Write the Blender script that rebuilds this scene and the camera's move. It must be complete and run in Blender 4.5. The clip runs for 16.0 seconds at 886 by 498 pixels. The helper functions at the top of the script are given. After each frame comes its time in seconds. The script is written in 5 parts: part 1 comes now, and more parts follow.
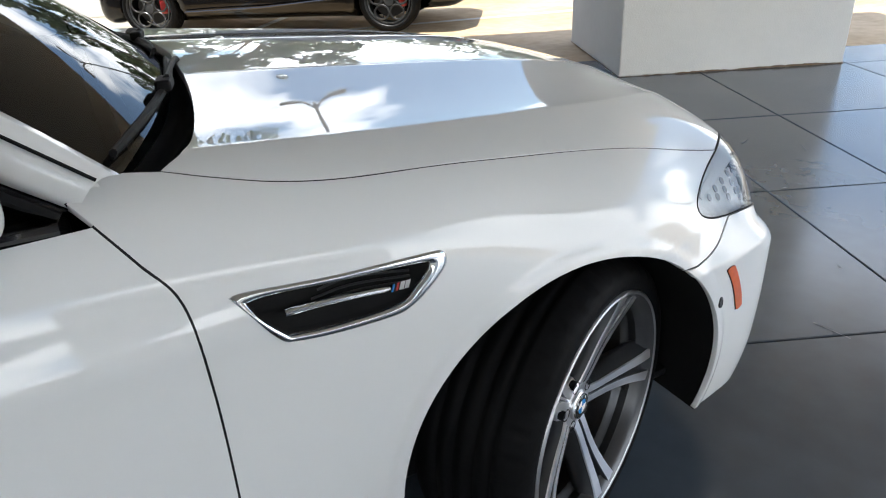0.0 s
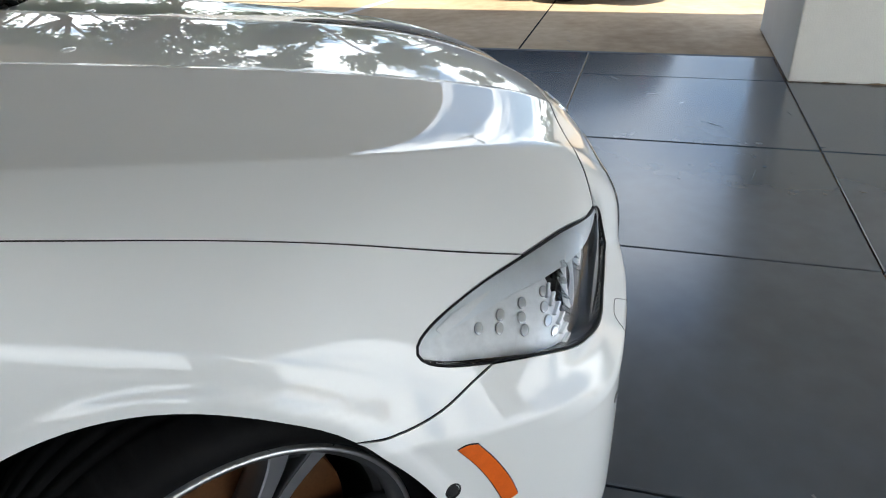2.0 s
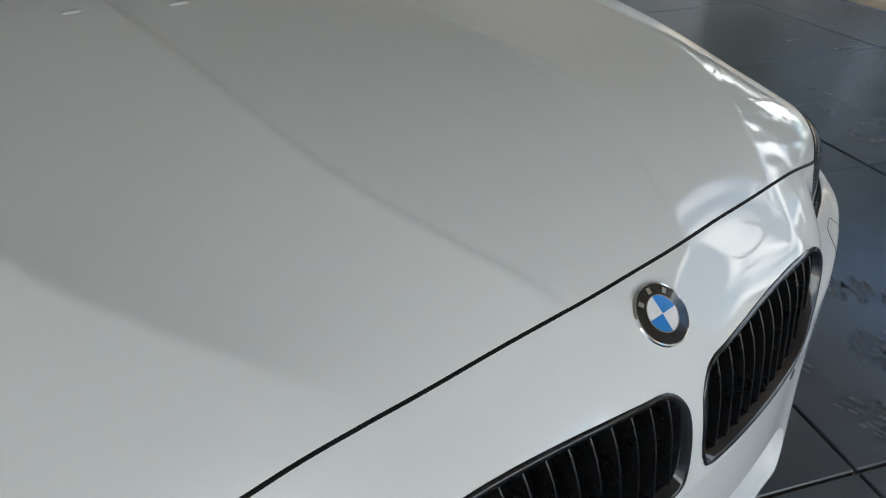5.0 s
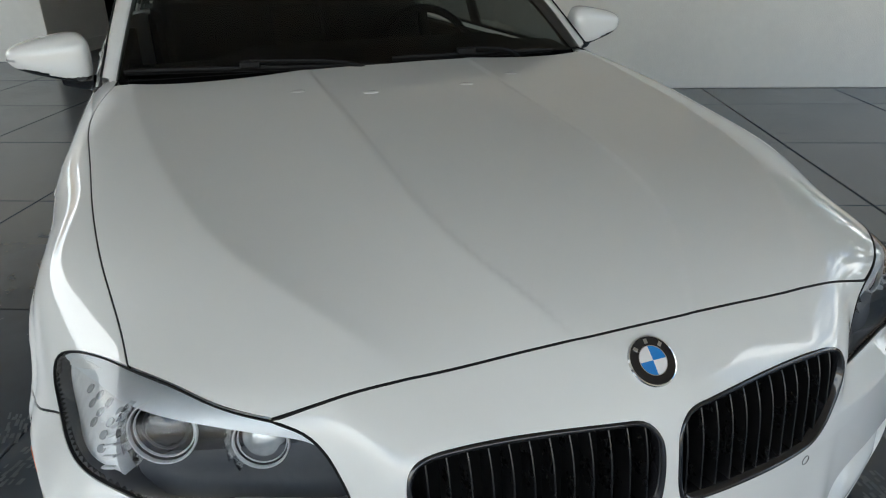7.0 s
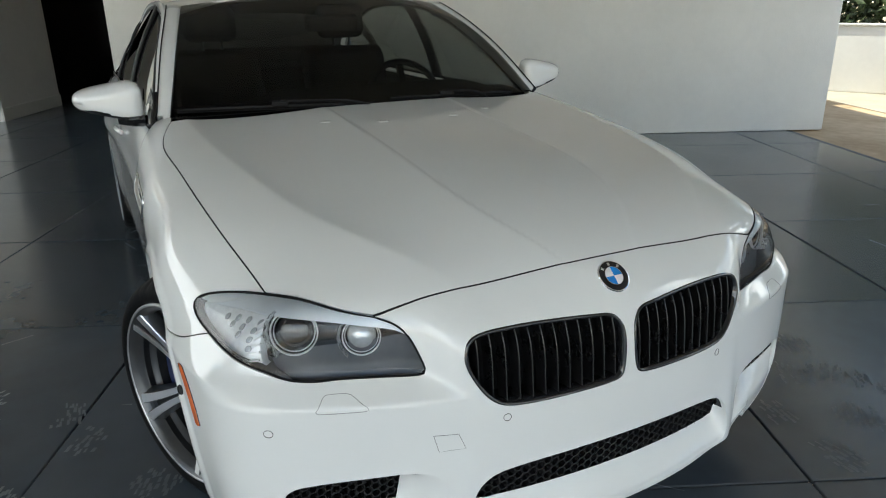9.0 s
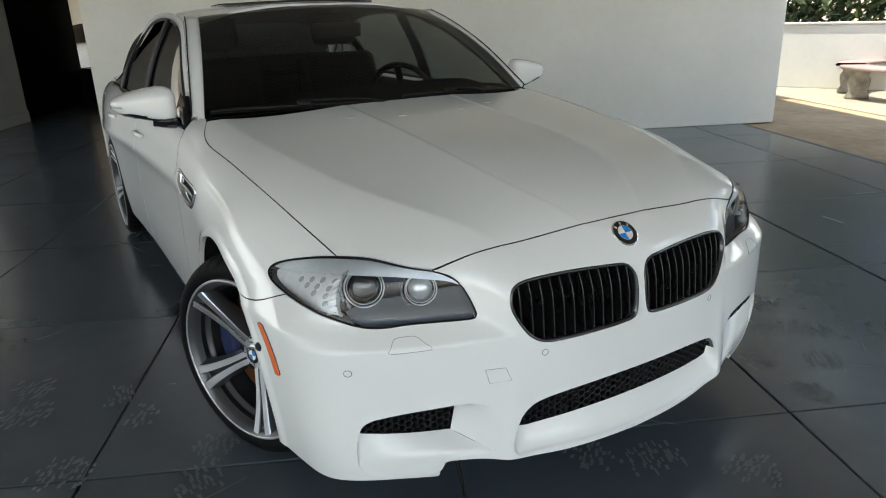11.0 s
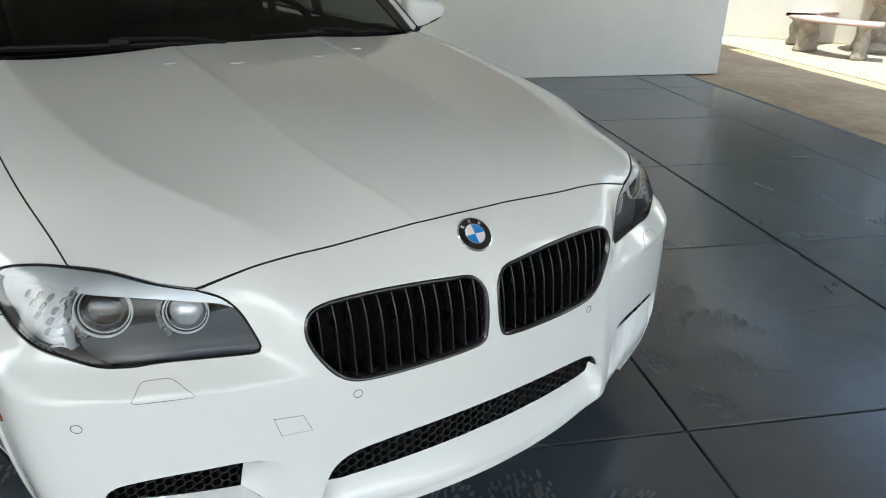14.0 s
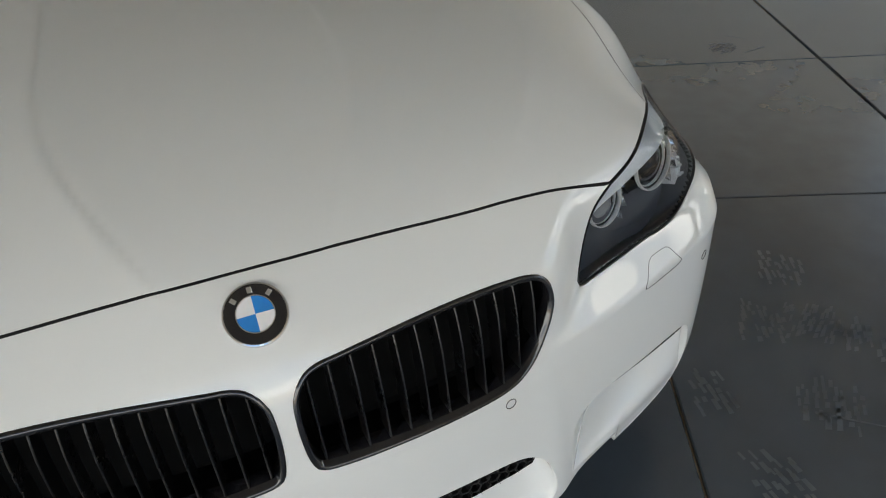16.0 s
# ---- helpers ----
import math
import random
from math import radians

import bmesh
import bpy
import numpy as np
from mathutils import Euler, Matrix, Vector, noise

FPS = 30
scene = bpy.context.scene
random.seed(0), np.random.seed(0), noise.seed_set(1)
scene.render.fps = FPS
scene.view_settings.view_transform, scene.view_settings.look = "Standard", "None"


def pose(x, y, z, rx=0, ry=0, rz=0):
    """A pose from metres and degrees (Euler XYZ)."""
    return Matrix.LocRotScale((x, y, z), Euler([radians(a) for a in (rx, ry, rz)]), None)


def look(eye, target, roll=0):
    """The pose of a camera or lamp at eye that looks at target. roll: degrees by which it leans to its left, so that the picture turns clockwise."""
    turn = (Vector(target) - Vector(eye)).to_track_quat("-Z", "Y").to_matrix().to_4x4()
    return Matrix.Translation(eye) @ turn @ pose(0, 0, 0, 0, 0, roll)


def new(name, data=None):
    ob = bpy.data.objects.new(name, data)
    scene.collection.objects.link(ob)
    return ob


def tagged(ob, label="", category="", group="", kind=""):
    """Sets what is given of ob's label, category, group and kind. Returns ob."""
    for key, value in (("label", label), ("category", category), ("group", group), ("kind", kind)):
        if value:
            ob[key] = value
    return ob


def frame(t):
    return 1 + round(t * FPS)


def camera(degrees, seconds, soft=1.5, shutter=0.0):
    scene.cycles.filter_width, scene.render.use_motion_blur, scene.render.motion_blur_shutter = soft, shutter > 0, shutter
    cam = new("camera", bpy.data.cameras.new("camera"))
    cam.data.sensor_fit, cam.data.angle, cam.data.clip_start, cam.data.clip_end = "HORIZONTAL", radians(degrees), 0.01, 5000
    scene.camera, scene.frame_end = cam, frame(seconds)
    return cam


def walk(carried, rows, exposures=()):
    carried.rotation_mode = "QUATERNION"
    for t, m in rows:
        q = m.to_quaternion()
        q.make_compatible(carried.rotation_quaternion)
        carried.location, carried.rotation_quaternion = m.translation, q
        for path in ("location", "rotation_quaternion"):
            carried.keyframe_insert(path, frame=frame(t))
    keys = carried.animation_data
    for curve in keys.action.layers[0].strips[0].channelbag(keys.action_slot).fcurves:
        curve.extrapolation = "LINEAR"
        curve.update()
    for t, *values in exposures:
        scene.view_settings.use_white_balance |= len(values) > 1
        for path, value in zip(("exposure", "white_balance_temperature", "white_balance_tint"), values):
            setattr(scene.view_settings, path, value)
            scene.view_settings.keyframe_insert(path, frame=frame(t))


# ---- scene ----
cam = camera(65.3, 16.0, soft=1.1)
EARLY = [
    (0.0, pose(-0.794, -1.803, 1.341, 63.07, 2.58, -28.45)),
    (0.5, pose(-0.570, -1.815, 1.332, 62.17, 4.51, -26.76)),
    (1.0, pose(-0.297, -1.782, 1.315, 61.41, -0.08, -21.77)),
    (1.5, pose(-0.025, -1.711, 1.312, 60.99, -0.10, -15.60)),
    (2.0, pose(0.233, -1.627, 1.313, 60.75, 1.94, -8.33)),
    (2.5, pose(0.472, -1.459, 1.305, 59.66, 0.83, 1.34)),
    (3.0, pose(0.670, -1.301, 1.304, 58.78, 1.21, 11.27)),
]
PATH = [
    (3.5, (0.818, -1.136, 1.322), (0.151, 0.383, 0.206), -2.3),
    (4, (0.932, -0.933, 1.304), (0.015, 0.476, 0.22), -1.8),
    (4.5, (1.001, -0.749, 1.282), (-0.104, 0.532, 0.215), -3.3),
    (5, (1.1, -0.602, 1.303), (-0.244, 0.426, 0.236), -2.8),
    (7.5, (1.573, -0.622, 1.385), (-0.148, 0.033, 0.604), -0.3),
    (8, (1.71, -0.726, 1.392), (0.003, -0.008, 0.637), -0.3),
    (8.5, (1.837, -0.857, 1.389), (0.131, -0.102, 0.668), -0.4),
    (9, (1.895, -1.026, 1.384), (0.21, -0.178, 0.718), -0.8),
    (9.5, (1.945, -1.186, 1.393), (0.303, -0.254, 0.733), -0.5),
    (10, (2.017, -1.307, 1.379), (0.375, -0.369, 0.73), -1.7),
    (12.5, (2.075, -1.365, 1.379), (0.443, -0.407, 0.731), -1.8),
    (13, (1.981, -1.2, 1.374), (0.377, -0.219, 0.692), -0.8),
    (13.5, (1.911, -1.046, 1.362), (0.368, -0.004, 0.632), -2.8),
    (14, (1.828, -0.817, 1.351), (0.312, 0.206, 0.541), 0.5),
    (14.5, (1.721, -0.598, 1.327), (0.193, 0.347, 0.447), -1.3),
    (15, (1.616, -0.408, 1.321), (0.12, 0.422, 0.286), -2.9),
    (15.5, (1.525, -0.19, 1.335), (0.004, 0.46, 0.21), -2.0),
    (16, (1.437, 0.014, 1.318), (-0.117, 0.534, 0.172), -4.8),
]
walk(cam, EARLY + [(t, look(eye, target, roll)) for t, eye, target, roll in PATH], exposures=[
    (0.0, 1.38, 6270, 8), (1.0, 1.34, 6270, 7), (1.5, 1.32, 6270, 6), (2.5, 1.27, 6320, 6), (4.0, 1.20, 6370, 6), (5.0, 1.18, 6370, 5), (7.5, 1.20, 6370, 3), (9.0, 1.20, 6420, 2),
    (12.5, 1.20, 6570, 3), (14.0, 1.46, 6520, 2), (16.0, 1.26, 6870, 6)])

# ---- light ----
# the building's own directions: u along the slab joints, v square to it, towards the open court
TURN = radians(-24.085)
BASE = Vector((0.834, 0.755, 0))
PLAN = Matrix.Translation(BASE) @ Matrix.Rotation(TURN, 4, "Z")


SUN_UP, SUN_TURN = radians(76), radians(200)
world = bpy.data.worlds.new("sky")
scene.world = world
world.use_nodes = True
wn, wl = world.node_tree.nodes, world.node_tree.links
sky = wn.new("ShaderNodeTexSky")
sky.sky_type, sky.sun_disc, sky.sun_elevation, sky.sun_rotation = "NISHITA", False, SUN_UP, SUN_TURN
wc = wn.new("ShaderNodeTexCoord")
wm = wn.new("ShaderNodeMapping")
wm.inputs["Scale"].default_value = (1.0, 1.0, 2.2)
cloud = wn.new("ShaderNodeTexNoise")
cloud.inputs["Scale"].default_value, cloud.inputs["Detail"].default_value, cloud.inputs["Roughness"].default_value = 2.6, 8, 0.58
ramp = wn.new("ShaderNodeValToRGB")
ramp.color_ramp.elements[0].position, ramp.color_ramp.elements[1].position = 0.475, 0.575
wmix = wn.new("ShaderNodeMix")
wmix.data_type = "RGBA"
wmix.inputs[7].default_value = (13.0, 13.0, 13.2, 1)
wl.new(wc.outputs["Generated"], wm.inputs["Vector"])
wl.new(wm.outputs["Vector"], cloud.inputs["Vector"])
split = wn.new("ShaderNodeSeparateXYZ")
low = wn.new("ShaderNodeMath")          # more cloud towards the horizon
low.operation = "MULTIPLY_ADD"
low.inputs[1].default_value = -0.34
wl.new(wc.outputs["Generated"], split.inputs[0])
wl.new(split.outputs["Z"], low.inputs[0])
lowered = wn.new("ShaderNodeMath")
lowered.operation = "ADD"
lowered.inputs[1].default_value = 0.105
wl.new(cloud.outputs["Fac"], low.inputs[2])
wl.new(low.outputs[0], lowered.inputs[0])
wl.new(lowered.outputs[0], ramp.inputs["Fac"])
wl.new(ramp.outputs["Color"], wmix.inputs[0])
wl.new(sky.outputs["Color"], wmix.inputs[6])
wl.new(wmix.outputs[2], wn["Background"].inputs["Color"])
wn["Background"].inputs["Strength"].default_value = 0.15

sun_data = bpy.data.lights.new("sun", "SUN")
sun_data.energy, sun_data.angle, sun_data.color = 3.0, radians(0.6), (1.0, 0.95, 0.87)
sun = new("sun", sun_data)
sun_way = Vector((math.sin(SUN_TURN) * math.cos(SUN_UP), math.cos(SUN_TURN) * math.cos(SUN_UP), math.sin(SUN_UP)))
sun.matrix_world = look(sun_way * 40, (0, 0, 0))

# ---- materials ----
def material(name, color, rough=0.5, metal=0.0, coat=0.0, vary=0.0, scale=8.0, bump=0.0, bump_scale=60.0, spec=0.5, tint=None, rough_vary=0.0):
    """A surface with variation at two scales; tint: a second colour that large patches lean to."""
    m = bpy.data.materials.new(name)
    m.use_nodes = True
    n, l = m.node_tree.nodes, m.node_tree.links
    b = n["Principled BSDF"]
    b.inputs["Base Color"].default_value = (*color, 1)
    b.inputs["Roughness"].default_value, b.inputs["Metallic"].default_value = rough, metal
    b.inputs["Specular IOR Level"].default_value = spec
    if coat:
        b.inputs["Coat Weight"].default_value, b.inputs["Coat Roughness"].default_value = coat, 0.0
    if vary or bump or rough_vary:
        co = n.new("ShaderNodeTexCoord")
    if vary or rough_vary:
        big, fine = n.new("ShaderNodeTexNoise"), n.new("ShaderNodeTexNoise")
        big.inputs["Scale"].default_value, fine.inputs["Scale"].default_value = scale, scale * 9
        big.inputs["Detail"].default_value, fine.inputs["Detail"].default_value = 6, 4
        l.new(co.outputs["Object"], big.inputs["Vector"])
        l.new(co.outputs["Object"], fine.inputs["Vector"])
        both = n.new("ShaderNodeMath")
        both.operation = "MULTIPLY_ADD"
        l.new(fine.outputs["Fac"], both.inputs[0])
        both.inputs[1].default_value = 0.4
        l.new(big.outputs["Fac"], both.inputs[2])
        lift = n.new("ShaderNodeMapRange")
        lift.inputs["From Min"].default_value, lift.inputs["From Max"].default_value = 0.42, 0.98
        l.new(both.outputs[0], lift.inputs["Value"])
        if vary:
            mix = n.new("ShaderNodeMix")
            mix.data_type = "RGBA"
            other = tint or tuple(c * (1 + vary) for c in color)
            mix.inputs[6].default_value = (*(c * (1 - vary) for c in color), 1)
            mix.inputs[7].default_value = (*other, 1)
            l.new(lift.outputs[0], mix.inputs[0])
            l.new(mix.outputs[2], b.inputs["Base Color"])
        if rough_vary:
            rr = n.new("ShaderNodeMapRange")
            rr.inputs["To Min"].default_value, rr.inputs["To Max"].default_value = rough - rough_vary, rough + rough_vary
            l.new(lift.outputs[0], rr.inputs["Value"])
            l.new(rr.outputs[0], b.inputs["Roughness"])
    if bump:
        nz, bp = n.new("ShaderNodeTexNoise"), n.new("ShaderNodeBump")
        nz.inputs["Scale"].default_value, nz.inputs["Detail"].default_value = bump_scale, 5
        bp.inputs["Strength"].default_value, bp.inputs["Distance"].default_value = bump, 0.004
        l.new(co.outputs["Object"], nz.inputs["Vector"])
        l.new(nz.outputs["Fac"], bp.inputs["Height"])
        l.new(bp.outputs["Normal"], b.inputs["Normal"])
    return m


def thin_glass(name, tint, ior=1.5):
    m = bpy.data.materials.new(name)
    m.use_nodes = True
    n, l = m.node_tree.nodes, m.node_tree.links
    n.remove(n["Principled BSDF"])
    clear, gloss, mix, fr = n.new("ShaderNodeBsdfTransparent"), n.new("ShaderNodeBsdfGlossy"), n.new("ShaderNodeMixShader"), n.new("ShaderNodeFresnel")
    clear.inputs["Color"].default_value = (*tint, 1)
    gloss.inputs["Roughness"].default_value = 0.01
    fr.inputs["IOR"].default_value = ior
    l.new(fr.outputs[0], mix.inputs[0])
    l.new(clear.outputs[0], mix.inputs[1])
    l.new(gloss.outputs[0], mix.inputs[2])
    l.new(mix.outputs[0], n["Material Output"].inputs["Surface"])
    return m


PAINT = material("white_paint", (0.74, 0.75, 0.74), 0.6, coat=1.0, vary=0.012, scale=1.5, spec=0.0)
PAINT.node_tree.nodes["Principled BSDF"].inputs["Coat IOR"].default_value = 1.6
GLOSS_BLACK = material("gloss_black", (0.012, 0.012, 0.014), 0.12, coat=0.6, rough_vary=0.04, scale=5)
PLASTIC = material("black_plastic", (0.009, 0.009, 0.010), 0.55, bump=0.25, bump_scale=400, vary=0.2, scale=9, spec=0.35)
LINER = material("arch_liner", (0.008, 0.008, 0.008), 0.95, vary=0.3, scale=9, spec=0.15)
RUBBER = material("tyre_rubber", (0.005, 0.005, 0.0053), 0.65, vary=0.25, scale=14, bump=0.2, bump_scale=90, spec=0.10)
SEAL = material("rubber_seal", (0.006, 0.006, 0.0065), 0.6, vary=0.2, spec=0.2)
CHROME = material("chrome", (0.82, 0.83, 0.84), 0.06, 1.0, rough_vary=0.03, scale=12)
MACHINED = material("machined_alloy", (0.84, 0.84, 0.85), 0.32, 0.95, scale=6, vary=0.04)
RIM_EDGE = material("satin_rim_edge", (0.52, 0.52, 0.53), 0.36, 0.9, scale=8, vary=0.06)
FLANGE = material("grey_rim_flange", (0.095, 0.097, 0.101), 0.34, 0.6, vary=0.1, scale=14)
BARREL = material("dark_barrel_paint", (0.035, 0.036, 0.038), 0.4, 0.5, vary=0.2, scale=10)
GREY_ALLOY = material("grey_alloy_paint", (0.075, 0.078, 0.082), 0.32, 0.6, coat=0.5, vary=0.15, scale=10)
DISC = material("brake_disc", (0.15, 0.065, 0.025), 0.45, 0.6, vary=0.35, scale=16)
CALIPER = material("blue_caliper", (0.005, 0.012, 0.062), 0.3, coat=0.6, vary=0.15, scale=12)
ORANGE = material("amber_lens", (0.75, 0.13, 0.012), 0.18, coat=0.8, vary=0.12, scale=30)
SILVER = material("satin_silver", (0.84, 0.87, 0.90), 0.34, 0.05, vary=0.08, scale=20)
SMOKE = material("smoked_grey", (0.085, 0.088, 0.096), 0.28, 0.1, vary=0.2, scale=12)
CLEAR_PART = material("frosted_reflector", (0.92, 0.93, 0.94), 0.25, 0.05, vary=0.12, scale=60, bump=0.5, bump_scale=60)
RING = material("clear_ring", (0.95, 0.955, 0.96), 0.12, 0.0, vary=0.05, scale=40, bump=0.4, bump_scale=120)
# car glass tinted darker than it is, standing in for the dark cabin
WINDSCREEN = thin_glass("windscreen_glass", (0.34, 0.37, 0.35), 1.45)
CABIN_DARK = thin_glass("cabin_dark_glass", (0.04, 0.043, 0.044), 1.12)
SIDE_GLASS = thin_glass("side_glass", (0.45, 0.475, 0.46))
SLAT = material("slat_black", (0.007, 0.007, 0.0075), 0.3, rough_vary=0.08, scale=20)
BULB = material("lamp_bowl_grey", (0.55, 0.565, 0.58), 0.16, 0.5, vary=0.25, scale=40, bump=0.3, bump_scale=70)
CELL = material("lamp_cell_grey", (0.66, 0.68, 0.70), 0.2, 0.4, vary=0.15, scale=60)
LENS = thin_glass("lens_glass", (0.94, 0.955, 0.965), 1.42)
LEATHER = material("black_leather", (0.004, 0.004, 0.0043), 0.6, spec=0.08, vary=0.25, scale=12, bump=0.3, bump_scale=160)
BLUE = material("enamel_blue", (0.02, 0.22, 0.62), 0.25, coat=0.7, vary=0.08, scale=60)
WHITE = material("enamel_white", (0.80, 0.80, 0.80), 0.3, coat=0.6, vary=0.04, scale=60)
RED = material("enamel_red", (0.55, 0.03, 0.03), 0.3, coat=0.5, vary=0.1, scale=40)
FLOOR = material("painted_floor", (0.064, 0.079, 0.094), 0.22, vary=0.22, scale=1.1, bump=0.012, bump_scale=9, rough_vary=0.05, spec=0.95)
JOINT = material("dark_joint", (0.010, 0.011, 0.012), 0.9, vary=0.3, scale=20, spec=0.1)
SCUFF = material("pale_scuff", (0.105, 0.122, 0.137), 0.36, vary=0.3, scale=18, spec=0.5)
WORN_EDGE = material("worn_edge", (0.12, 0.12, 0.115), 0.7, vary=0.45, scale=7, bump=0.5, bump_scale=50)
TAN = material("tan_concrete", (0.58, 0.38, 0.19), 0.85, vary=0.45, scale=0.9, bump=0.5, bump_scale=60, tint=(0.66, 0.50, 0.31))
PAVING = material("pale_paving", (0.42, 0.37, 0.28), 0.85, vary=0.14, scale=2.5, bump=0.4, bump_scale=70)
STUCCO = material("white_stucco", (0.74, 0.72, 0.66), 0.9, vary=0.05, scale=1.6, bump=0.7, bump_scale=110)
CEIL = material("ceiling_paint", (0.66, 0.64, 0.585), 0.92, vary=0.05, scale=0.9, bump=0.4, bump_scale=50)
# near black: the deep opening's shade is put into the colour
OPENING_SHADE = material("opening_shade", (0.006, 0.0055, 0.005), 0.9, vary=0.3, scale=3, spec=0.1)
STONE = material("cast_stone", (0.34, 0.30, 0.24), 0.9, vary=0.45, scale=9, bump=0.9, bump_scale=45, tint=(0.52, 0.47, 0.40))
STONE_TOP = material("weathered_stone_top", (0.50, 0.44, 0.40), 0.85, vary=0.3, scale=7, bump=0.8, bump_scale=50, tint=(0.58, 0.36, 0.33))
LEAF = material("leaf", (0.055, 0.085, 0.026), 0.5, vary=0.55, scale=2.5, tint=(0.095, 0.125, 0.045))
BARK = material("bark", (0.12, 0.09, 0.065), 0.9, vary=0.35, scale=12, bump=0.9, bump_scale=40)
CAR_BLACK = material("black_car_paint", (0.004, 0.004, 0.005), 0.2, coat=0.35, spec=0.2, vary=0.1, scale=3)
LINE = material("white_road_paint", (0.62, 0.60, 0.55), 0.8, vary=0.2, scale=8)
LAMP_METAL = material("lamp_post_paint", (0.10, 0.10, 0.10), 0.5, vary=0.2, scale=5)


# ---- helpers ----
def mesh_of(name, verts, faces, smooth=True):
    me = bpy.data.meshes.new(name)
    me.from_pydata([tuple(v) for v in verts], [], [tuple(f) for f in faces])
    if smooth:
        me.shade_smooth()
    me.update()
    return me


def from_bm(name, bm, smooth=False):
    bmesh.ops.recalc_face_normals(bm, faces=bm.faces)
    me = bpy.data.meshes.new(name)
    bm.to_mesh(me)
    bm.free()
    if smooth:
        me.shade_smooth()
    return me


def part(name, data, mat, parent=None, label="", m=None):
    """Links a mesh (or a bmesh) as one object under a thing or a part."""
    if isinstance(data, bmesh.types.BMesh):
        data = from_bm(name, data)
    if mat and not data.materials:
        data.materials.append(mat)
    ob = new(name, data)
    if parent:
        ob.parent = parent
    if m is not None:
        ob.matrix_basis = m
    if label:
        tagged(ob, label)
    return ob


def thing(name, label, category, group="", m=None):
    ob = new(name)
    ob.empty_display_size = 0.1
    if m is not None:
        ob.matrix_basis = m
    return tagged(ob, label, category, group)


def structure(name, data, mat, label, category="", m=None):
    ob = part(name, data, mat, None, "", m)
    return tagged(ob, label, category or name.split("_")[0], "", "structure")


def box(x0, x1, y0, y1, z0, z1, bevel=0.0, seg=2):
    bm = bmesh.new()
    bmesh.ops.create_cube(bm, size=1)
    for v in bm.verts:
        v.co = Vector(((x0 + x1) / 2 + v.co.x * (x1 - x0), (y0 + y1) / 2 + v.co.y * (y1 - y0), (z0 + z1) / 2 + v.co.z * (z1 - z0)))
    if bevel:
        bmesh.ops.bevel(bm, geom=bm.edges[:], offset=bevel, segments=seg, affect="EDGES", profile=0.5)
    return bm


def lathe(profile, n=64, axis="Y"):
    """Turns (r, h) pairs round an axis; closed loops of points give solid rings."""
    verts, faces = [], []
    for i in range(n):
        c, s = math.cos(2 * math.pi * i / n), math.sin(2 * math.pi * i / n)
        for r, h in profile:
            verts.append({"Y": (r * c, h, r * s), "Z": (r * c, r * s, h), "X": (h, r * c, r * s)}[axis])
    k = len(profile)
    for i in range(n):
        j = (i + 1) % n
        for q in range(k - 1):
            faces.append((i * k + q, i * k + q + 1, j * k + q + 1, j * k + q))
    return verts, faces


def lathe_bm(profile, n=64, axis="Y"):
    v, f = lathe(profile, n, axis)
    bm = bmesh.new()
    vs = [bm.verts.new(p) for p in v]
    for q in f:
        try:
            bm.faces.new([vs[i] for i in q])
        except ValueError:
            pass
    bmesh.ops.remove_doubles(bm, verts=bm.verts, dist=1e-6)
    return bm


def tube(points, radius, n=8, closed=False, flat=1.0):
    """A round bar along points; radius: a number or one per point."""
    pts = [Vector(p) for p in points]
    rad = radius if isinstance(radius, (list, tuple)) else [radius] * len(pts)
    bm = bmesh.new()
    rings, up = [], None
    for i, p in enumerate(pts):
        a = pts[(i - 1) % len(pts)] if (closed or i) else p
        b = pts[(i + 1) % len(pts)] if (closed or i < len(pts) - 1) else p
        t = (b - a).normalized()
        if up is None:
            up = t.orthogonal().normalized()
        up = (up - t * up.dot(t)).normalized()
        side = t.cross(up)
        rings.append([bm.verts.new(p + (up * math.cos(2 * math.pi * k / n) + side * math.sin(2 * math.pi * k / n) * flat) * rad[i]) for k in range(n)])
    for i in range(len(rings) - (0 if closed else 1)):
        r, s = rings[i], rings[(i + 1) % len(rings)]
        for k in range(n):
            bm.faces.new((r[k], r[(k + 1) % n], s[(k + 1) % n], s[k]))
    if not closed:
        bm.faces.new(rings[0][::-1])
        bm.faces.new(rings[-1])
    return bm


def patch(grid, thick=0.0):
    """A mesh from rows of points; thick: a solid sheet, thickened against its normal."""
    g = np.array(grid, float)
    r, c = g.shape[:2]
    du, dv = np.gradient(g, axis=0), np.gradient(g, axis=1)
    nor = np.cross(du, dv)
    nor /= np.maximum(np.linalg.norm(nor, axis=2, keepdims=True), 1e-9)
    idx = np.arange(r * c).reshape(r, c)
    faces = [(idx[i, j], idx[i + 1, j], idx[i + 1, j + 1], idx[i, j + 1]) for i in range(r - 1) for j in range(c - 1)]
    verts = list(g.reshape(-1, 3))
    if thick:
        o = r * c
        verts += list((g - nor * thick).reshape(-1, 3))
        faces += [tuple(o + k for k in f[::-1]) for f in faces[:]]
        ring = list(idx[0, :]) + list(idx[1:, -1]) + list(idx[-1, -2::-1]) + list(idx[-2:0, 0])
        for a, b in zip(ring, ring[1:] + ring[:1]):
            faces.append((a, b, b + o, a + o))
    return verts, faces


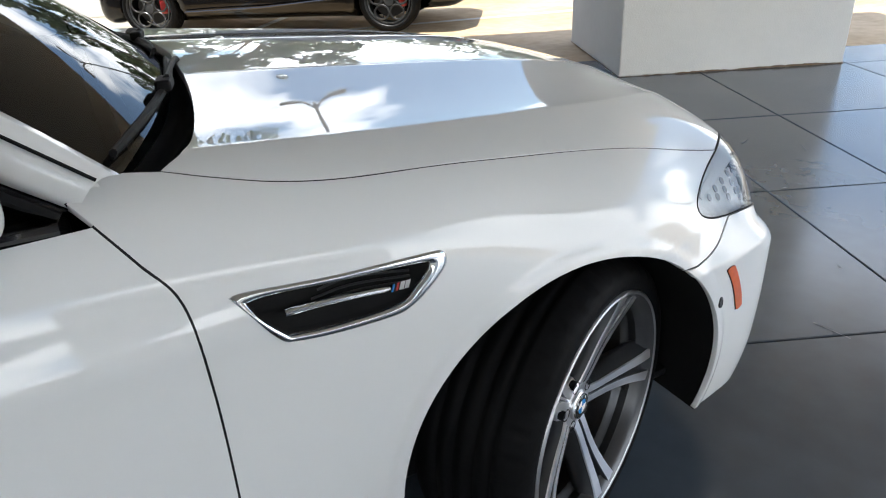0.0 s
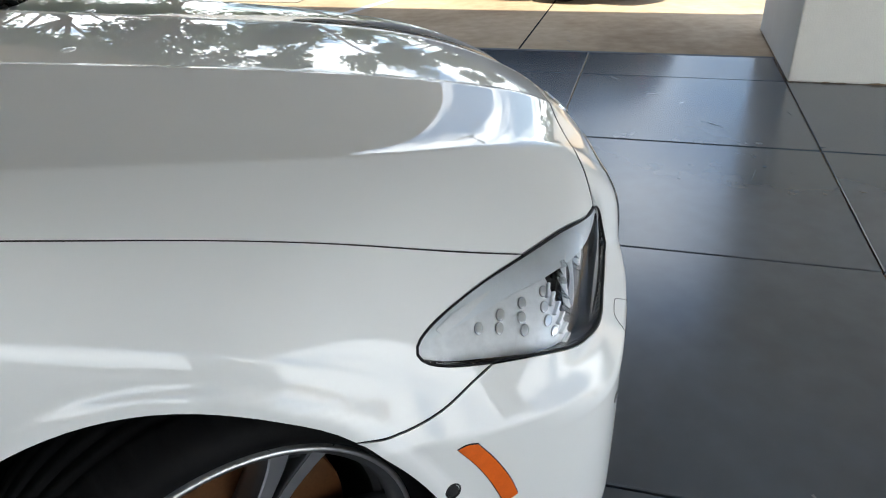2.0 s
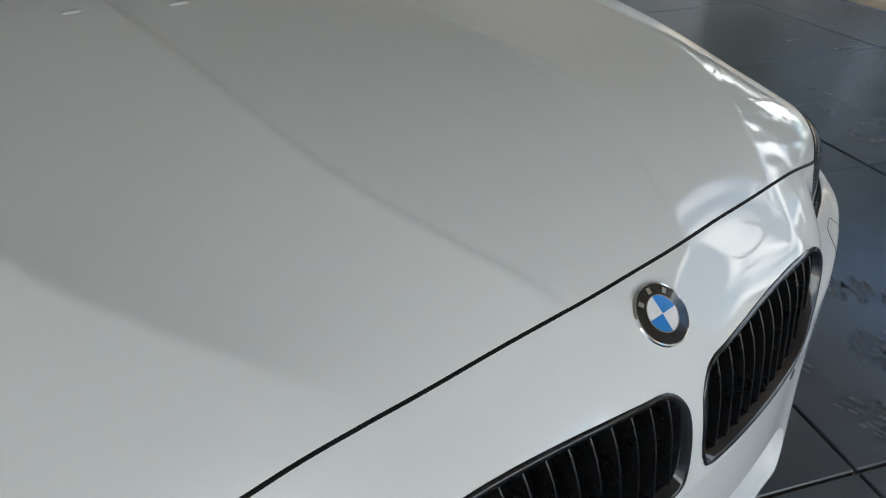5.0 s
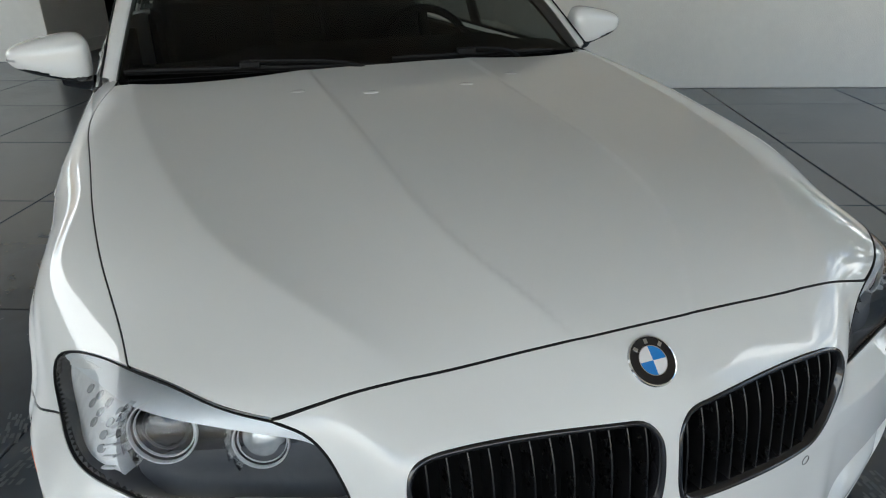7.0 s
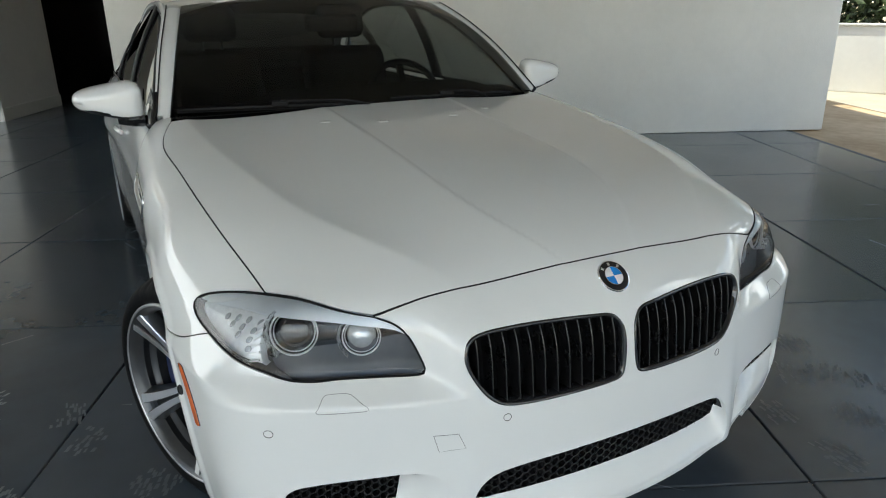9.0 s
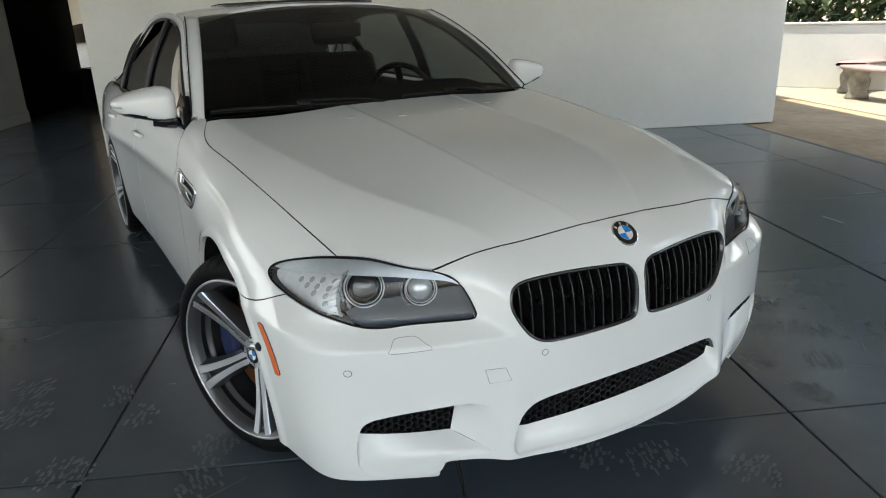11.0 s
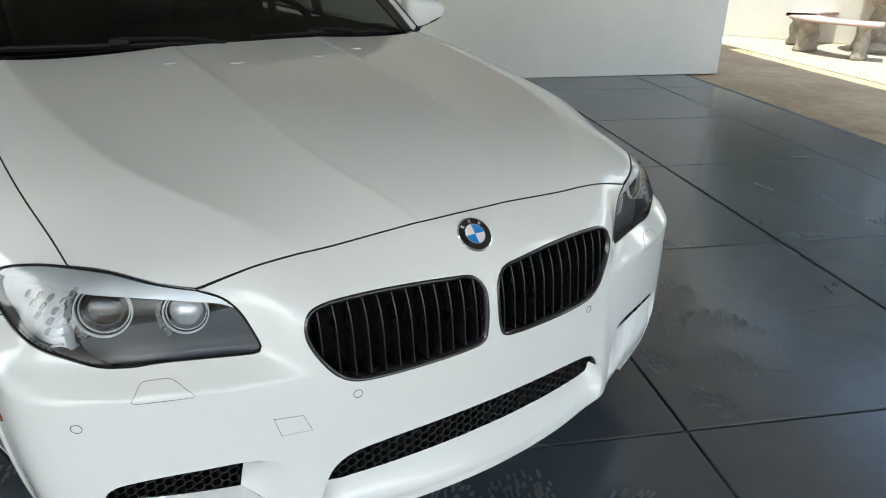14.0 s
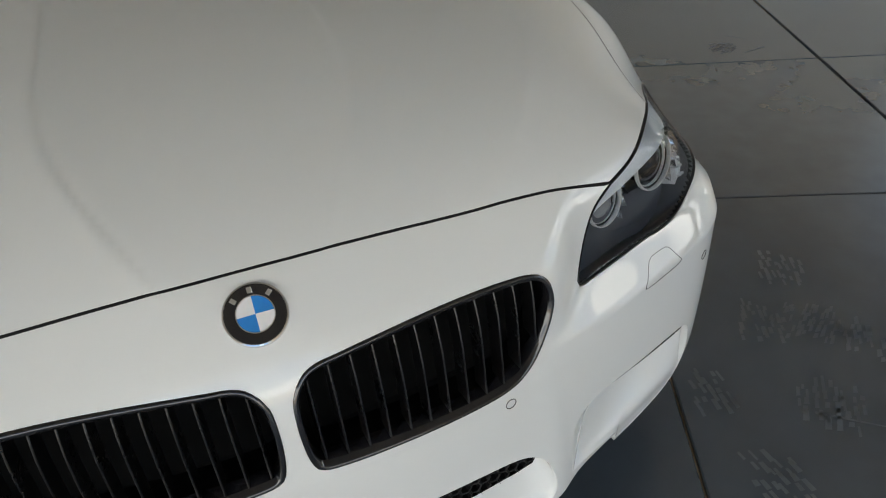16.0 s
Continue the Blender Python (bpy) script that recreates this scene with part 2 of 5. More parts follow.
# ---- the car's form ----
def spline(pts):
    """A natural cubic through (x, y) pairs."""
    xs, ys = np.array(pts, float).T
    n, h = len(xs), np.diff(xs)
    A, b = np.eye(n), np.zeros(n)
    for i in range(1, n - 1):
        A[i, i - 1:i + 2] = h[i - 1], 2 * (h[i - 1] + h[i]), h[i]
        b[i] = 6 * ((ys[i + 1] - ys[i]) / h[i] - (ys[i] - ys[i - 1]) / h[i - 1])
    m = np.linalg.solve(A, b)

    def f(x):
        x = np.clip(x, xs[0], xs[-1])
        i = np.clip(np.searchsorted(xs, x) - 1, 0, n - 2)
        d, e, hh = x - xs[i], xs[i + 1] - x, h[i]
        return (m[i] * e ** 3 + m[i + 1] * d ** 3) / (6 * hh) + (ys[i] / hh - m[i] * hh / 6) * e + (ys[i + 1] / hh - m[i + 1] * hh / 6) * d
    return f


def ease(x, a, b):
    t = np.clip((x - a) / (b - a), 0, 1)
    return t * t * t * (t * (6 * t - 15) + 10)


def soft_max(a, b, k):
    h = np.maximum(k - np.abs(a - b), 0) / k
    return np.maximum(a, b) + h ** 3 * k / 6


Z_MID = spline([(-4.2, 1.03), (-3.6, 1.09), (-2.9, 1.05), (-1.8, 1.02), (-.8, 1.055), (-.4, 1.025), (0, .985), (.3, .948), (.5, .903), (.6, .868), (.69, .822), (.74, .784), (.79, .728), (.82, .68), (.9, .50)])
Z_RIDGE = spline([(-4.2, 1.0), (-3, 1.02), (-1.6, 1.0), (-.8, 1.027), (-.4, .990), (0, .948), (.27, .914), (.4, .894), (.49, .874), (.58, .846), (.65, .812), (.72, .76), (.80, .69), (.9, .55)])
A_RIDGE = spline([(-4.2, .70), (-.8, .735), (-.4, .71), (-.15, .68), (.1, .64), (.27, .60), (.4, .547), (.49, .495), (.58, .43), (.65, .38), (.75, .33), (.9, .30)])
A_DOME = spline([(-4.2, .26), (-.8, .24), (-.4, .232), (0, .226), (.315, .22), (.52, .175), (.68, .098), (.78, .06), (.9, .05)])
Z_EDGE = spline([(-4.2, .97), (-3, 1.0), (-1.6, .985), (-.8, .995), (-.44, .962), (-.23, .937), (0, .905), (.2, .869), (.47, .807), (.6, .770), (.7, .72), (.9, .58)])
A_EDGE = spline([(-4.2, .80), (-.8, .83), (-.44, .83), (-.23, .818), (0, .80), (.2, .78), (.47, .752), (.6, .70), (.7, .66), (.9, .55)])
HALF = spline([(-4.2, .83), (-3.5, .915), (-2.96, .945), (-2.4, .93), (-1.8, .92), (-.8, .922), (-.4, .932), (-.05, .946), (.2, .945), (.33, .935), (.41, .918), (.55, .885), (.7, .83), (1, .70)])


def form(x, y, z):
    """Below zero inside the car's lower body, above zero outside."""
    a = np.abs(y)
    ridge, dome, edge = A_RIDGE(x), A_DOME(x), A_EDGE(x)
    mid = Z_MID(x + .22 * a * a) - .05 * a * a
    zr = Z_RIDGE(x)
    t = np.clip((a - dome) / (ridge - dome), 0, 1)
    h_in = mid + (zr - mid) * np.where(t < .88, 1.064 * t, 1 - 4.433 * (1 - t) ** 2) - .0035 * (1 - ease(a, dome - .002, dome + .024)) * ease(x, -.9, -.5)
    s = (a - ridge) / (edge - ridge)
    h_out = zr + (Z_EDGE(x) - zr) * np.where(s < 0, .75 * s, np.where(s < 1, s + .25 * (s * s - s), 1 + 1.25 * (s - 1)))
    h = -soft_max(-h_in, -h_out, .002)
    top = z - h
    wide = HALF(x) - .9 * np.maximum(z - .72, 0) ** 2 - .35 * np.maximum(.5 - z, 0) ** 2 - .75 * ease(x, .02, .45) * np.maximum(z - .62, 0)
    wide = wide - .20 * ease(x, -.42, -.02) * (1 - ease(x, .05, .45)) * np.maximum(z - .70, 0)
    swage = .80 + .035 * (x + .7)
    wide = wide + .010 * np.exp(-((z - swage) / .035) ** 2) * (1 - ease(x, -.75, -.35))
    near = np.hypot(x + .055, z - .34)
    side = a - wide - .006 * (1 - ease(near, .405, .436))
    upper = .775 - .33 * a * a + .045 * (1 - ease(a, .37, .50)) - .12 * (z - .60)
    lower = .822 - .32 * a * a
    ramp = lower - 1.1 * (z - .592)
    ledge = soft_max(-soft_max(-lower, -ramp, .007), upper, .022)
    out = ease(a, .30, .55)
    nose = .822 - .32 * a * a - .10 * np.maximum(z - .55, 0)
    lip = 1.5 * np.maximum(.33 - z, 0) ** 2 * ease(a, .35, .6)
    front = x - (ledge * out + nose * (1 - out) - lip)
    rear = (-4.05 + .2 * a * a) - x
    f = soft_max(top, front, .07)
    f = soft_max(f, side, .12)
    f = soft_max(f, rear, .16)
    return f


def meet(o, d, near, far):
    """Where rays from inside the form leave it."""
    lo, hi = np.full(len(o), near), np.full(len(o), far)
    for _ in range(38):
        mid = (lo + hi) / 2
        p = o + d * mid[:, None]
        out = form(p[:, 0], p[:, 1], p[:, 2]) > 0
        hi, lo = np.where(out, mid, hi), np.where(out, lo, mid)
    return o + d * ((lo + hi) / 2)[:, None]


def slope(p):
    e = 0.002
    g = np.stack([form(*(p + e * np.eye(3)[i]).T) - form(*(p - e * np.eye(3)[i]).T) for i in range(3)], 1)
    return g / np.linalg.norm(g, axis=1, keepdims=True)


def snap(p):
    """Moves points on to the form."""
    p = np.array(p, float)
    for _ in range(8):
        e = 0.001
        f = form(p[:, 0], p[:, 1], p[:, 2])
        g = np.stack([form(*(p + e * np.eye(3)[i]).T) - form(*(p - e * np.eye(3)[i]).T) for i in range(3)], 1) / (2 * e)
        p = p - g * (f / np.maximum((g * g).sum(1), .2))[:, None]
    return p


class Top:
    """Plan view: seen straight from above."""
    def flat(p):
        return p[:, :2].copy()

    def rays(q):
        return np.column_stack([q, np.full(len(q), .3)]), np.tile([0, 0, 1.0], (len(q), 1)), 0, 1.2


class Ball:
    """Seen from a point inside the nose: heading and rise."""
    C = np.array([.05, 0, .45])
    S = .75

    def flat(p):
        d = p - Ball.C
        return np.column_stack([np.arctan2(d[:, 1], d[:, 0]), np.arctan2(d[:, 2], np.hypot(d[:, 0], d[:, 1]))]) * Ball.S

    def rays(q):
        a, e = q[:, 0] / Ball.S, q[:, 1] / Ball.S
        return np.tile(Ball.C, (len(q), 1)), np.column_stack([np.cos(a) * np.cos(e), np.sin(a) * np.cos(e), np.sin(e)]), .1, 1.6


class Flank:
    """Seen from a line inside the car's right side: length and angle."""
    A, Z, S = .45, .5, .48

    def flat(p):
        return np.column_stack([p[:, 0], np.arctan2(p[:, 2] - Flank.Z, np.abs(p[:, 1]) - Flank.A) * Flank.S])

    def rays(q):
        t = q[:, 1] / Flank.S
        o = np.column_stack([q[:, 0], np.full(len(q), -Flank.A), np.full(len(q), Flank.Z)])
        return o, np.column_stack([np.zeros(len(q)), -np.cos(t), np.sin(t)]), .02, 1.2


class End:
    """Seen from a point inside the tail."""
    C = np.array([-3.2, 0, .6])

    def flat(p):
        d = p - End.C
        return np.column_stack([np.arctan2(d[:, 1], -d[:, 0]), np.arctan2(d[:, 2], np.hypot(d[:, 0], d[:, 1]))]) * .85

    def rays(q):
        a, e = q[:, 0] / .85, q[:, 1] / .85
        return np.tile(End.C, (len(q), 1)), np.column_stack([-np.cos(a) * np.cos(e), np.sin(a) * np.cos(e), np.sin(e)]), .1, 1.8


def curve(pts, step=.012):
    """A smooth run through points (Catmull-Rom), evenly resampled."""
    p = np.array(pts, float)
    e = np.vstack([2 * p[0] - p[1], p, 2 * p[-1] - p[-2]])
    out = []
    for i in range(len(p) - 1):
        a, b, c, d = e[i:i + 4]
        t = np.linspace(0, 1, 24, endpoint=False)[:, None]
        out.append(.5 * (2 * b + (c - a) * t + (2 * a - 5 * b + 4 * c - d) * t ** 2 + (3 * b - a - 3 * c + d) * t ** 3))
    q = np.vstack(out + [p[-1:]])
    s = np.concatenate([[0], np.cumsum(np.linalg.norm(np.diff(q, axis=0), axis=1))])
    n = max(2, int(round(s[-1] / step)) + 1)
    return np.column_stack([np.interp(np.linspace(0, s[-1], n), s, q[:, i]) for i in range(q.shape[1])])


def join(*runs):
    """Chains runs into one closed loop, dropping doubled ends."""
    q = np.vstack(runs)
    keep = np.linalg.norm(q - np.roll(q, 1, axis=0), axis=1) > .002
    return q[keep]


def front_at(az):
    """Points of the nose at given (a, z); y keeps its sign."""
    az = np.array(az, float)
    o = np.column_stack([np.full(len(az), .1), az])
    return meet(o, np.tile([1.0, 0, 0], (len(az), 1)), 0, 1.2)


def side_at(xz):
    """Points of the right flank at given (x, z)."""
    xz = np.array(xz, float)
    o = np.column_stack([xz[:, 0], np.full(len(xz), -.2), xz[:, 1]])
    return meet(o, np.tile([0, -1.0, 0], (len(xz), 1)), 0, 1.2)


def inside(q, loop):
    x, y = q[:, 0], q[:, 1]
    r = np.zeros(len(q), bool)
    for (x0, y0), (x1, y1) in zip(loop, np.roll(loop, -1, axis=0)):
        if y0 != y1:
            r ^= ((y0 > y) != (y1 > y)) & (x < (x1 - x0) * (y - y0) / (y1 - y0) + x0)
    return r


def clear_of(q, loop, gap):
    ok = np.ones(len(q), bool)
    for p in loop:
        ok &= (q[:, 0] - p[0]) ** 2 + (q[:, 1] - p[1]) ** 2 > gap * gap
    return ok


def shrink(loop, d):
    """Moves a closed loop inwards by d (outwards when negative)."""
    a, b = np.roll(loop, 1, axis=0), np.roll(loop, -1, axis=0)
    t = b - a
    t /= np.maximum(np.linalg.norm(t, axis=1, keepdims=True), 1e-9)
    n = np.column_stack([-t[:, 1], t[:, 0]])
    area = np.sum(loop[:, 0] * np.roll(loop[:, 1], -1) - np.roll(loop[:, 0], -1) * loop[:, 1])
    return loop + n * d * (1 if area > 0 else -1)


def panel(name, mat, parent, dom, outline, holes=(), step=.014, gap=.002, lip=.016, offset=0.0, mirror=False, label="", hole_lip=None):
    """A trimmed sheet of the form, with its edges turned in."""
    from mathutils.geometry import delaunay_2d_cdt
    loops = [shrink(dom.flat(snap(outline)), gap)] + [shrink(dom.flat(snap(h)), -.0005) for h in holes]
    lo, hi = loops[0].min(0), loops[0].max(0)
    gx, gy = np.arange(lo[0], hi[0], step), np.arange(lo[1], hi[1], step * .87)
    g = np.stack(np.meshgrid(gx, gy), -1)
    g[1::2, :, 0] += step / 2
    g = g.reshape(-1, 2)
    ok = inside(g, loops[0])
    for h in loops[1:]:
        ok &= ~inside(g, h)
    g = g[ok]
    for lp in loops:
        g = g[clear_of(g, lp, step * .55)]
    pts, edges, n0 = [], [], 0
    for lp in loops:
        pts.append(lp)
        edges += [(n0 + i, n0 + (i + 1) % len(lp)) for i in range(len(lp))]
        n0 += len(lp)
    q = np.vstack(pts + [g])
    v2, _, tri, *_ = delaunay_2d_cdt([Vector(p) for p in q], edges, [], 0, 1e-7)
    v2, tri = np.array([tuple(v) for v in v2]), np.array([tuple(t) for t in tri if len(t) == 3])
    mid = v2[tri].mean(1)
    keep = inside(mid, loops[0])
    for h in loops[1:]:
        keep &= ~inside(mid, h)
    tri = tri[keep]
    used = np.unique(tri)
    back = np.full(len(v2), -1)
    back[used] = np.arange(len(used))
    v2, tri = v2[used], back[tri]
    P = meet(*dom.rays(v2))
    N = slope(P)
    P = P + N * offset
    if mirror:
        P, N = P * [1, -1, 1], N * [1, -1, 1]
    fn = np.cross(P[tri[:, 1]] - P[tri[:, 0]], P[tri[:, 2]] - P[tri[:, 0]])
    bad = (fn * N[tri[:, 0]]).sum(1) < 0
    tri[bad] = tri[bad][:, ::-1]
    faces = [tuple(t) for t in tri]
    if lip:
        count = {}
        for a, b, c in faces:
            for e in ((a, b), (b, c), (c, a)):
                count[e] = 1
        rim = [e for e in count if (e[1], e[0]) not in count]
        ids = sorted({i for e in rim for i in e})
        base = len(P)
        pos = {i: base + k for k, i in enumerate(ids)}
        pos2 = {i: base + len(ids) + k for k, i in enumerate(ids)}
        out = {i: np.zeros(3) for i in ids}
        for a, b in rim:
            t = np.cross(P[b] - P[a], N[a])
            out[a] += t
            out[b] += t
        O = np.array([out[i] / max(np.linalg.norm(out[i]), 1e-9) for i in ids])
        E = P[ids]
        P = np.vstack([P, E, E - N[ids] * lip])
        N = np.vstack([N, (O + N[ids] * .6) / np.linalg.norm(O + N[ids] * .6, axis=1, keepdims=True), O])
        for a, b in rim:
            faces.append((b, a, pos2[a], pos2[b]))
        faces = [f if len(f) == 3 else (pos[f[0]], pos[f[1]], f[2], f[3]) for f in faces]
    me = mesh_of(name, P, faces)
    me.normals_split_custom_set_from_vertices([tuple(n) for n in N])
    return part(name, me, mat, parent, label)


# ---- the place ----
CEILING = 3.1
ground = bmesh.new()
bmesh.ops.create_grid(ground, x_segments=2, y_segments=2, size=400)
structure("ground", ground, TAN, "tan stained concrete court reaching to the horizon", "ground", Matrix.Translation((0, 0, -0.016)))
structure("floor_joint_bed", box(-14, 7.2, -10.0, 3.04, -0.05, -0.020), JOINT, "dark bed under the joints of the painted floor", "floor", PLAN)
floor_ob = thing("floor", "blue-grey painted concrete floor in sawn slabs", "floor", m=PLAN)
tagged(floor_ob, kind="structure")


def slab(du, dv, low, high):
    return from_bm("slab", box(-du / 2 + .0035, du / 2 - .0035, -dv / 2 + low, dv / 2 - high, -.05, 0, .003, 1))


U_LINES = [-14, -12.9, -11.6, -10.3, -9.0, -7.75, -6.45, -5.16, -3.87, -2.58, -1.29, 0, 1.31, 1.98, 3.2, 4.5, 5.8, 7.2]
V_LINES = [-10.0, -8.4, -7.2, -6.0, -4.8, -3.6, -2.4, -1.2, 0, 1.18, 2.43, 3.04]
slab_meshes = {}
for u0, u1 in zip(U_LINES, U_LINES[1:]):
    for v0, v1 in zip(V_LINES, V_LINES[1:]):
        low, high = (.007 if v == 1.18 else .0038 for v in (v0, v1))
        key = (round(u1 - u0, 2), round(v1 - v0, 2), low, high)
        if key not in slab_meshes:
            slab_meshes[key] = slab(*key)
        part("slab", slab_meshes[key], FLOOR, floor_ob, m=pose((u0 + u1) / 2, (v0 + v1) / 2, random.uniform(-.0008, 0)))

structure("pillar", box(1.32, 3.17, 2.43, 4.0, 0, CEILING, .012), STUCCO, "broad white stucco pillar on the floor's edge", "pillar", PLAN)
structure("wall_side", box(-6.2, -5.88, -4.25, 3.45, 0, CEILING, .012), STUCCO, "plain white stucco wall behind the car", "wall", PLAN)
structure("wall_left", box(-9.4, -7.8, -10.35, -6.55, 0, CEILING, .012), STUCCO, "pale wall end beside the dark opening", "wall", PLAN)
# added out of view: the wall blocks sky, the low one narrows the skylight
structure("wall_closing", box(1.6, 6.5, -10.35, -10, 0, CEILING, .012), STUCCO, "plain pale wall added out of view to block the sky", "wall", PLAN)
structure("wall_parapet", box(-7.8, 1.6, -10.3, -10.05, 0, 1.7, .012), STUCCO, "low pale wall added out of view to narrow the skylight", "wall", PLAN)
structure("baseboard", box(-7.797, -7.785, -10.05, -6.553, 0, .17, .004), STUCCO, "low painted plinth of the wall end", "baseboard", PLAN)
structure("baseboard_return", box(-9.4, -7.785, -6.547, -6.535, 0, .17, .004), STUCCO, "low painted plinth round the corner", "baseboard", PLAN)
# near-black walls carry the opening's shade; the low block is added
structure("wall_dark_side", box(-12.0, -9.4, -7.3, -6.62, 0, CEILING), OPENING_SHADE, "near-black side of the deep opening, its shade put into the colour", "wall", PLAN)
structure("wall_dark", box(-12.0, -11.8, -6.12, 3.3, 0, CEILING), OPENING_SHADE, "near-black back of the deep opening, its shade put into the colour", "wall", PLAN)
structure("wall_dark_low", box(-12.0, -11.85, -6.62, -6.12, 0, .60), OPENING_SHADE, "low near-black block added for the dark foot of the gap", "wall", PLAN)
# hidden wall, added to keep daylight out behind the side wall
structure("wall_return", box(-11.8, -6.2, 3.1, 3.3, 0, CEILING), STUCCO, "hidden wall added to keep daylight out of the back room", "wall", PLAN)
structure("ceiling", box(-7.8, 5.0, -9.0, 3.85, CEILING, CEILING + .5, .02), CEIL, "pale flat ceiling of the open ground floor", "ceiling", PLAN)

# unseen extension, added so the ground past the opening falls in shade
structure("ceiling_back", box(-23, -7.8, -17, 4.05, CEILING, CEILING + .5, .02), CEIL, "unseen pale ceiling added to shade the ground behind the dark opening", "ceiling", PLAN)

# court beyond the floor
structure("paving", box(-14, -3.4, 4.95, 12, -.014, -.006), PAVING, "pale sunlit paving round the benches", "pavement", PLAN)
structure("low_wall", box(-9.5, 0, -.12, .12, -.01, 1.0, .02), STUCCO, "low white garden wall beyond the benches", "wall", PLAN @ pose(-7.0, 8.05, 0, 0, 0, 45))
structure("low_wall_long", box(0, 30, -.12, .12, -.01, 1.0, .02), STUCCO, "low white garden wall along the court", "wall", PLAN @ pose(-7.0, 8.05, 0, 0, 0, 2))
structure("low_wall_cap", box(-9.5, 0.05, -.15, .15, 1.0, 1.03, .008), STUCCO, "pale cap of the garden wall", "wall", PLAN @ pose(-7.0, 8.05, 0, 0, 0, 45))


# ---- the white car ----
car = thing("car", "white four-door sports saloon parked on the painted floor", "car")


def P3(*pts):
    return np.array(pts, float)


def flip(p):
    return p * [1, -1, 1]


ARCH_X, ARCH_Z, ARCH_R = -.055, .34, .396


def arch(a0, a1, cx=ARCH_X, r=ARCH_R, n=40):
    t = np.radians(np.linspace(a0, a1, n))
    return side_at(np.column_stack([cx + r * np.cos(t), ARCH_Z + r * np.sin(t)]))


HOOD_GAP = P3((.468, -.752, .80), (.205, -.785, .86), (.013, -.803, .895), (-.23, -.818, .93), (-.44, -.83, .953), (-.56, -.822, .97), (-.65, -.80, .99), (-.72, -.772, 1.0))
LAMP_REAR = P3((.39, -.857, .684), (.335, -.873, .699), (.301, -.880, .714), (.288, -.880, .732), (.298, -.869, .752), (.337, -.841, .772), (.40, -.795, .788), (.468, -.752, .80))
LAMP_TOP = P3((.468, -.752, .80), (.53, -.69, .787), (.585, -.63, .772), (.640, -.561, .765))
LAMP_FRONT = P3((.640, -.561, .765), (.664, -.523, .748), (.681, -.499, .720), (.697, -.481, .675), (.703, -.472, .648), (.703, -.476, .638))
LAMP_LOW = P3((.703, -.476, .638), (.698, -.490, .6345), (.671, -.565, .637), (.640, -.645, .638), (.618, -.692, .632), (.590, -.742, .636), (.545, -.792, .655), (.46, -.838, .675), (.39, -.857, .684))
HOOD_FRONT = P3((.640, -.561, .765), (.6465, -.50, .777), (.6565, -.42, .79), (.668, -.31, .80), (.678, -.20, .81), (.688, -.09, .817), (.6905, 0, .82))
BUMPER_SEAM = P3((.39, -.857, .684), (.36, -.88, .675), (.31, -.92, .660), (.25, -.94, .647), (ARCH_X + ARCH_R * .6293, -.945, ARCH_Z + ARCH_R * .7771))

hood_loop = join(curve(HOOD_FRONT[::-1]), curve(LAMP_TOP[::-1]), curve(HOOD_GAP), curve(P3((-.72, -.772, 1), (-.66, -.68, 1), (-.605, -.39, 1.02), (-.58, 0, 1.03))))
hood_loop = join(hood_loop, flip(hood_loop)[::-1])
hood = panel("hood", PAINT, car, Top, hood_loop, step=.0105, gap=.0023, lip=.02)

lamp_loop = join(curve(LAMP_REAR), curve(LAMP_TOP), curve(LAMP_FRONT), curve(LAMP_LOW))
DOOR_FRONT = [(-.74, .857), (-.729, .717), (-.729, .528), (-.735, .35), (-.74, .225)]
fender_loop = join(curve(HOOD_GAP), curve(P3((-.72, -.772, 1.0), (-.79, -.765, 1.005), (-.847, -.80, .987))), curve(P3((-.847, -.80, .987), (-.822, -.836, .968), (-.78, -.88, .92), *side_at(DOOR_FRONT))),
                   curve(side_at([(-.74, .225), (-.6, .222), (ARCH_X - .374, .222)])), arch(197.5, 51), curve(BUMPER_SEAM[::-1]), curve(LAMP_REAR))

VENT_OUT = [(-.681, .850), (-.655, .853), (-.518, .843), (-.361, .839), (-.341, .833), (-.338, .822), (-.344, .808), (-.375, .780), (-.405, .760), (-.438, .750), (-.533, .750), (-.60, .758), (-.622, .768), (-.655, .815), (-.681, .850)]
VENT_IN = [(-.660, .838), (-.623, .840), (-.52, .833), (-.378, .826), (-.367, .820), (-.372, .808), (-.392, .790), (-.428, .766), (-.531, .762), (-.600, .768), (-.612, .774), (-.645, .812), (-.660, .838)]
vent_loop = side_at(curve(VENT_IN, .008)[:-1])

# nose and bumper
# openings of the lower bumper: each a hole in the skin, a painted shelf behind it and a mesh set back
MOUTH_TOP = curve([(-.394, .330), (-.376, .360), (-.335, .386), (-.25, .400), (-.12, .408), (0, .410), (.12, .408), (.25, .400), (.335, .386), (.376, .360), (.394, .330)], .01)
MOUTH_LIP = curve([(.394, .330), (.404, .30), (.408, .27), (.402, .246), (.38, .234), (.30, .229), (.15, .222), (0, .220), (-.15, .222), (-.30, .229), (-.38, .234), (-.402, .246), (-.408, .27), (-.404, .30), (-.394, .330)], .01)
SCOOP_TOP = curve([(-.548, .418), (-.62, .4135), (-.68, .4085), (-.73, .401), (-.758, .394), (-.776, .381), (-.786, .360)], .008)
SCOOP_LIP = curve([(-.786, .360), (-.792, .325), (-.792, .285), (-.786, .252), (-.768, .226), (-.73, .211), (-.66, .207), (-.605, .208), (-.588, .219), (-.578, .249), (-.545, .256), (-.50, .256), (-.452, .2565)], .008)
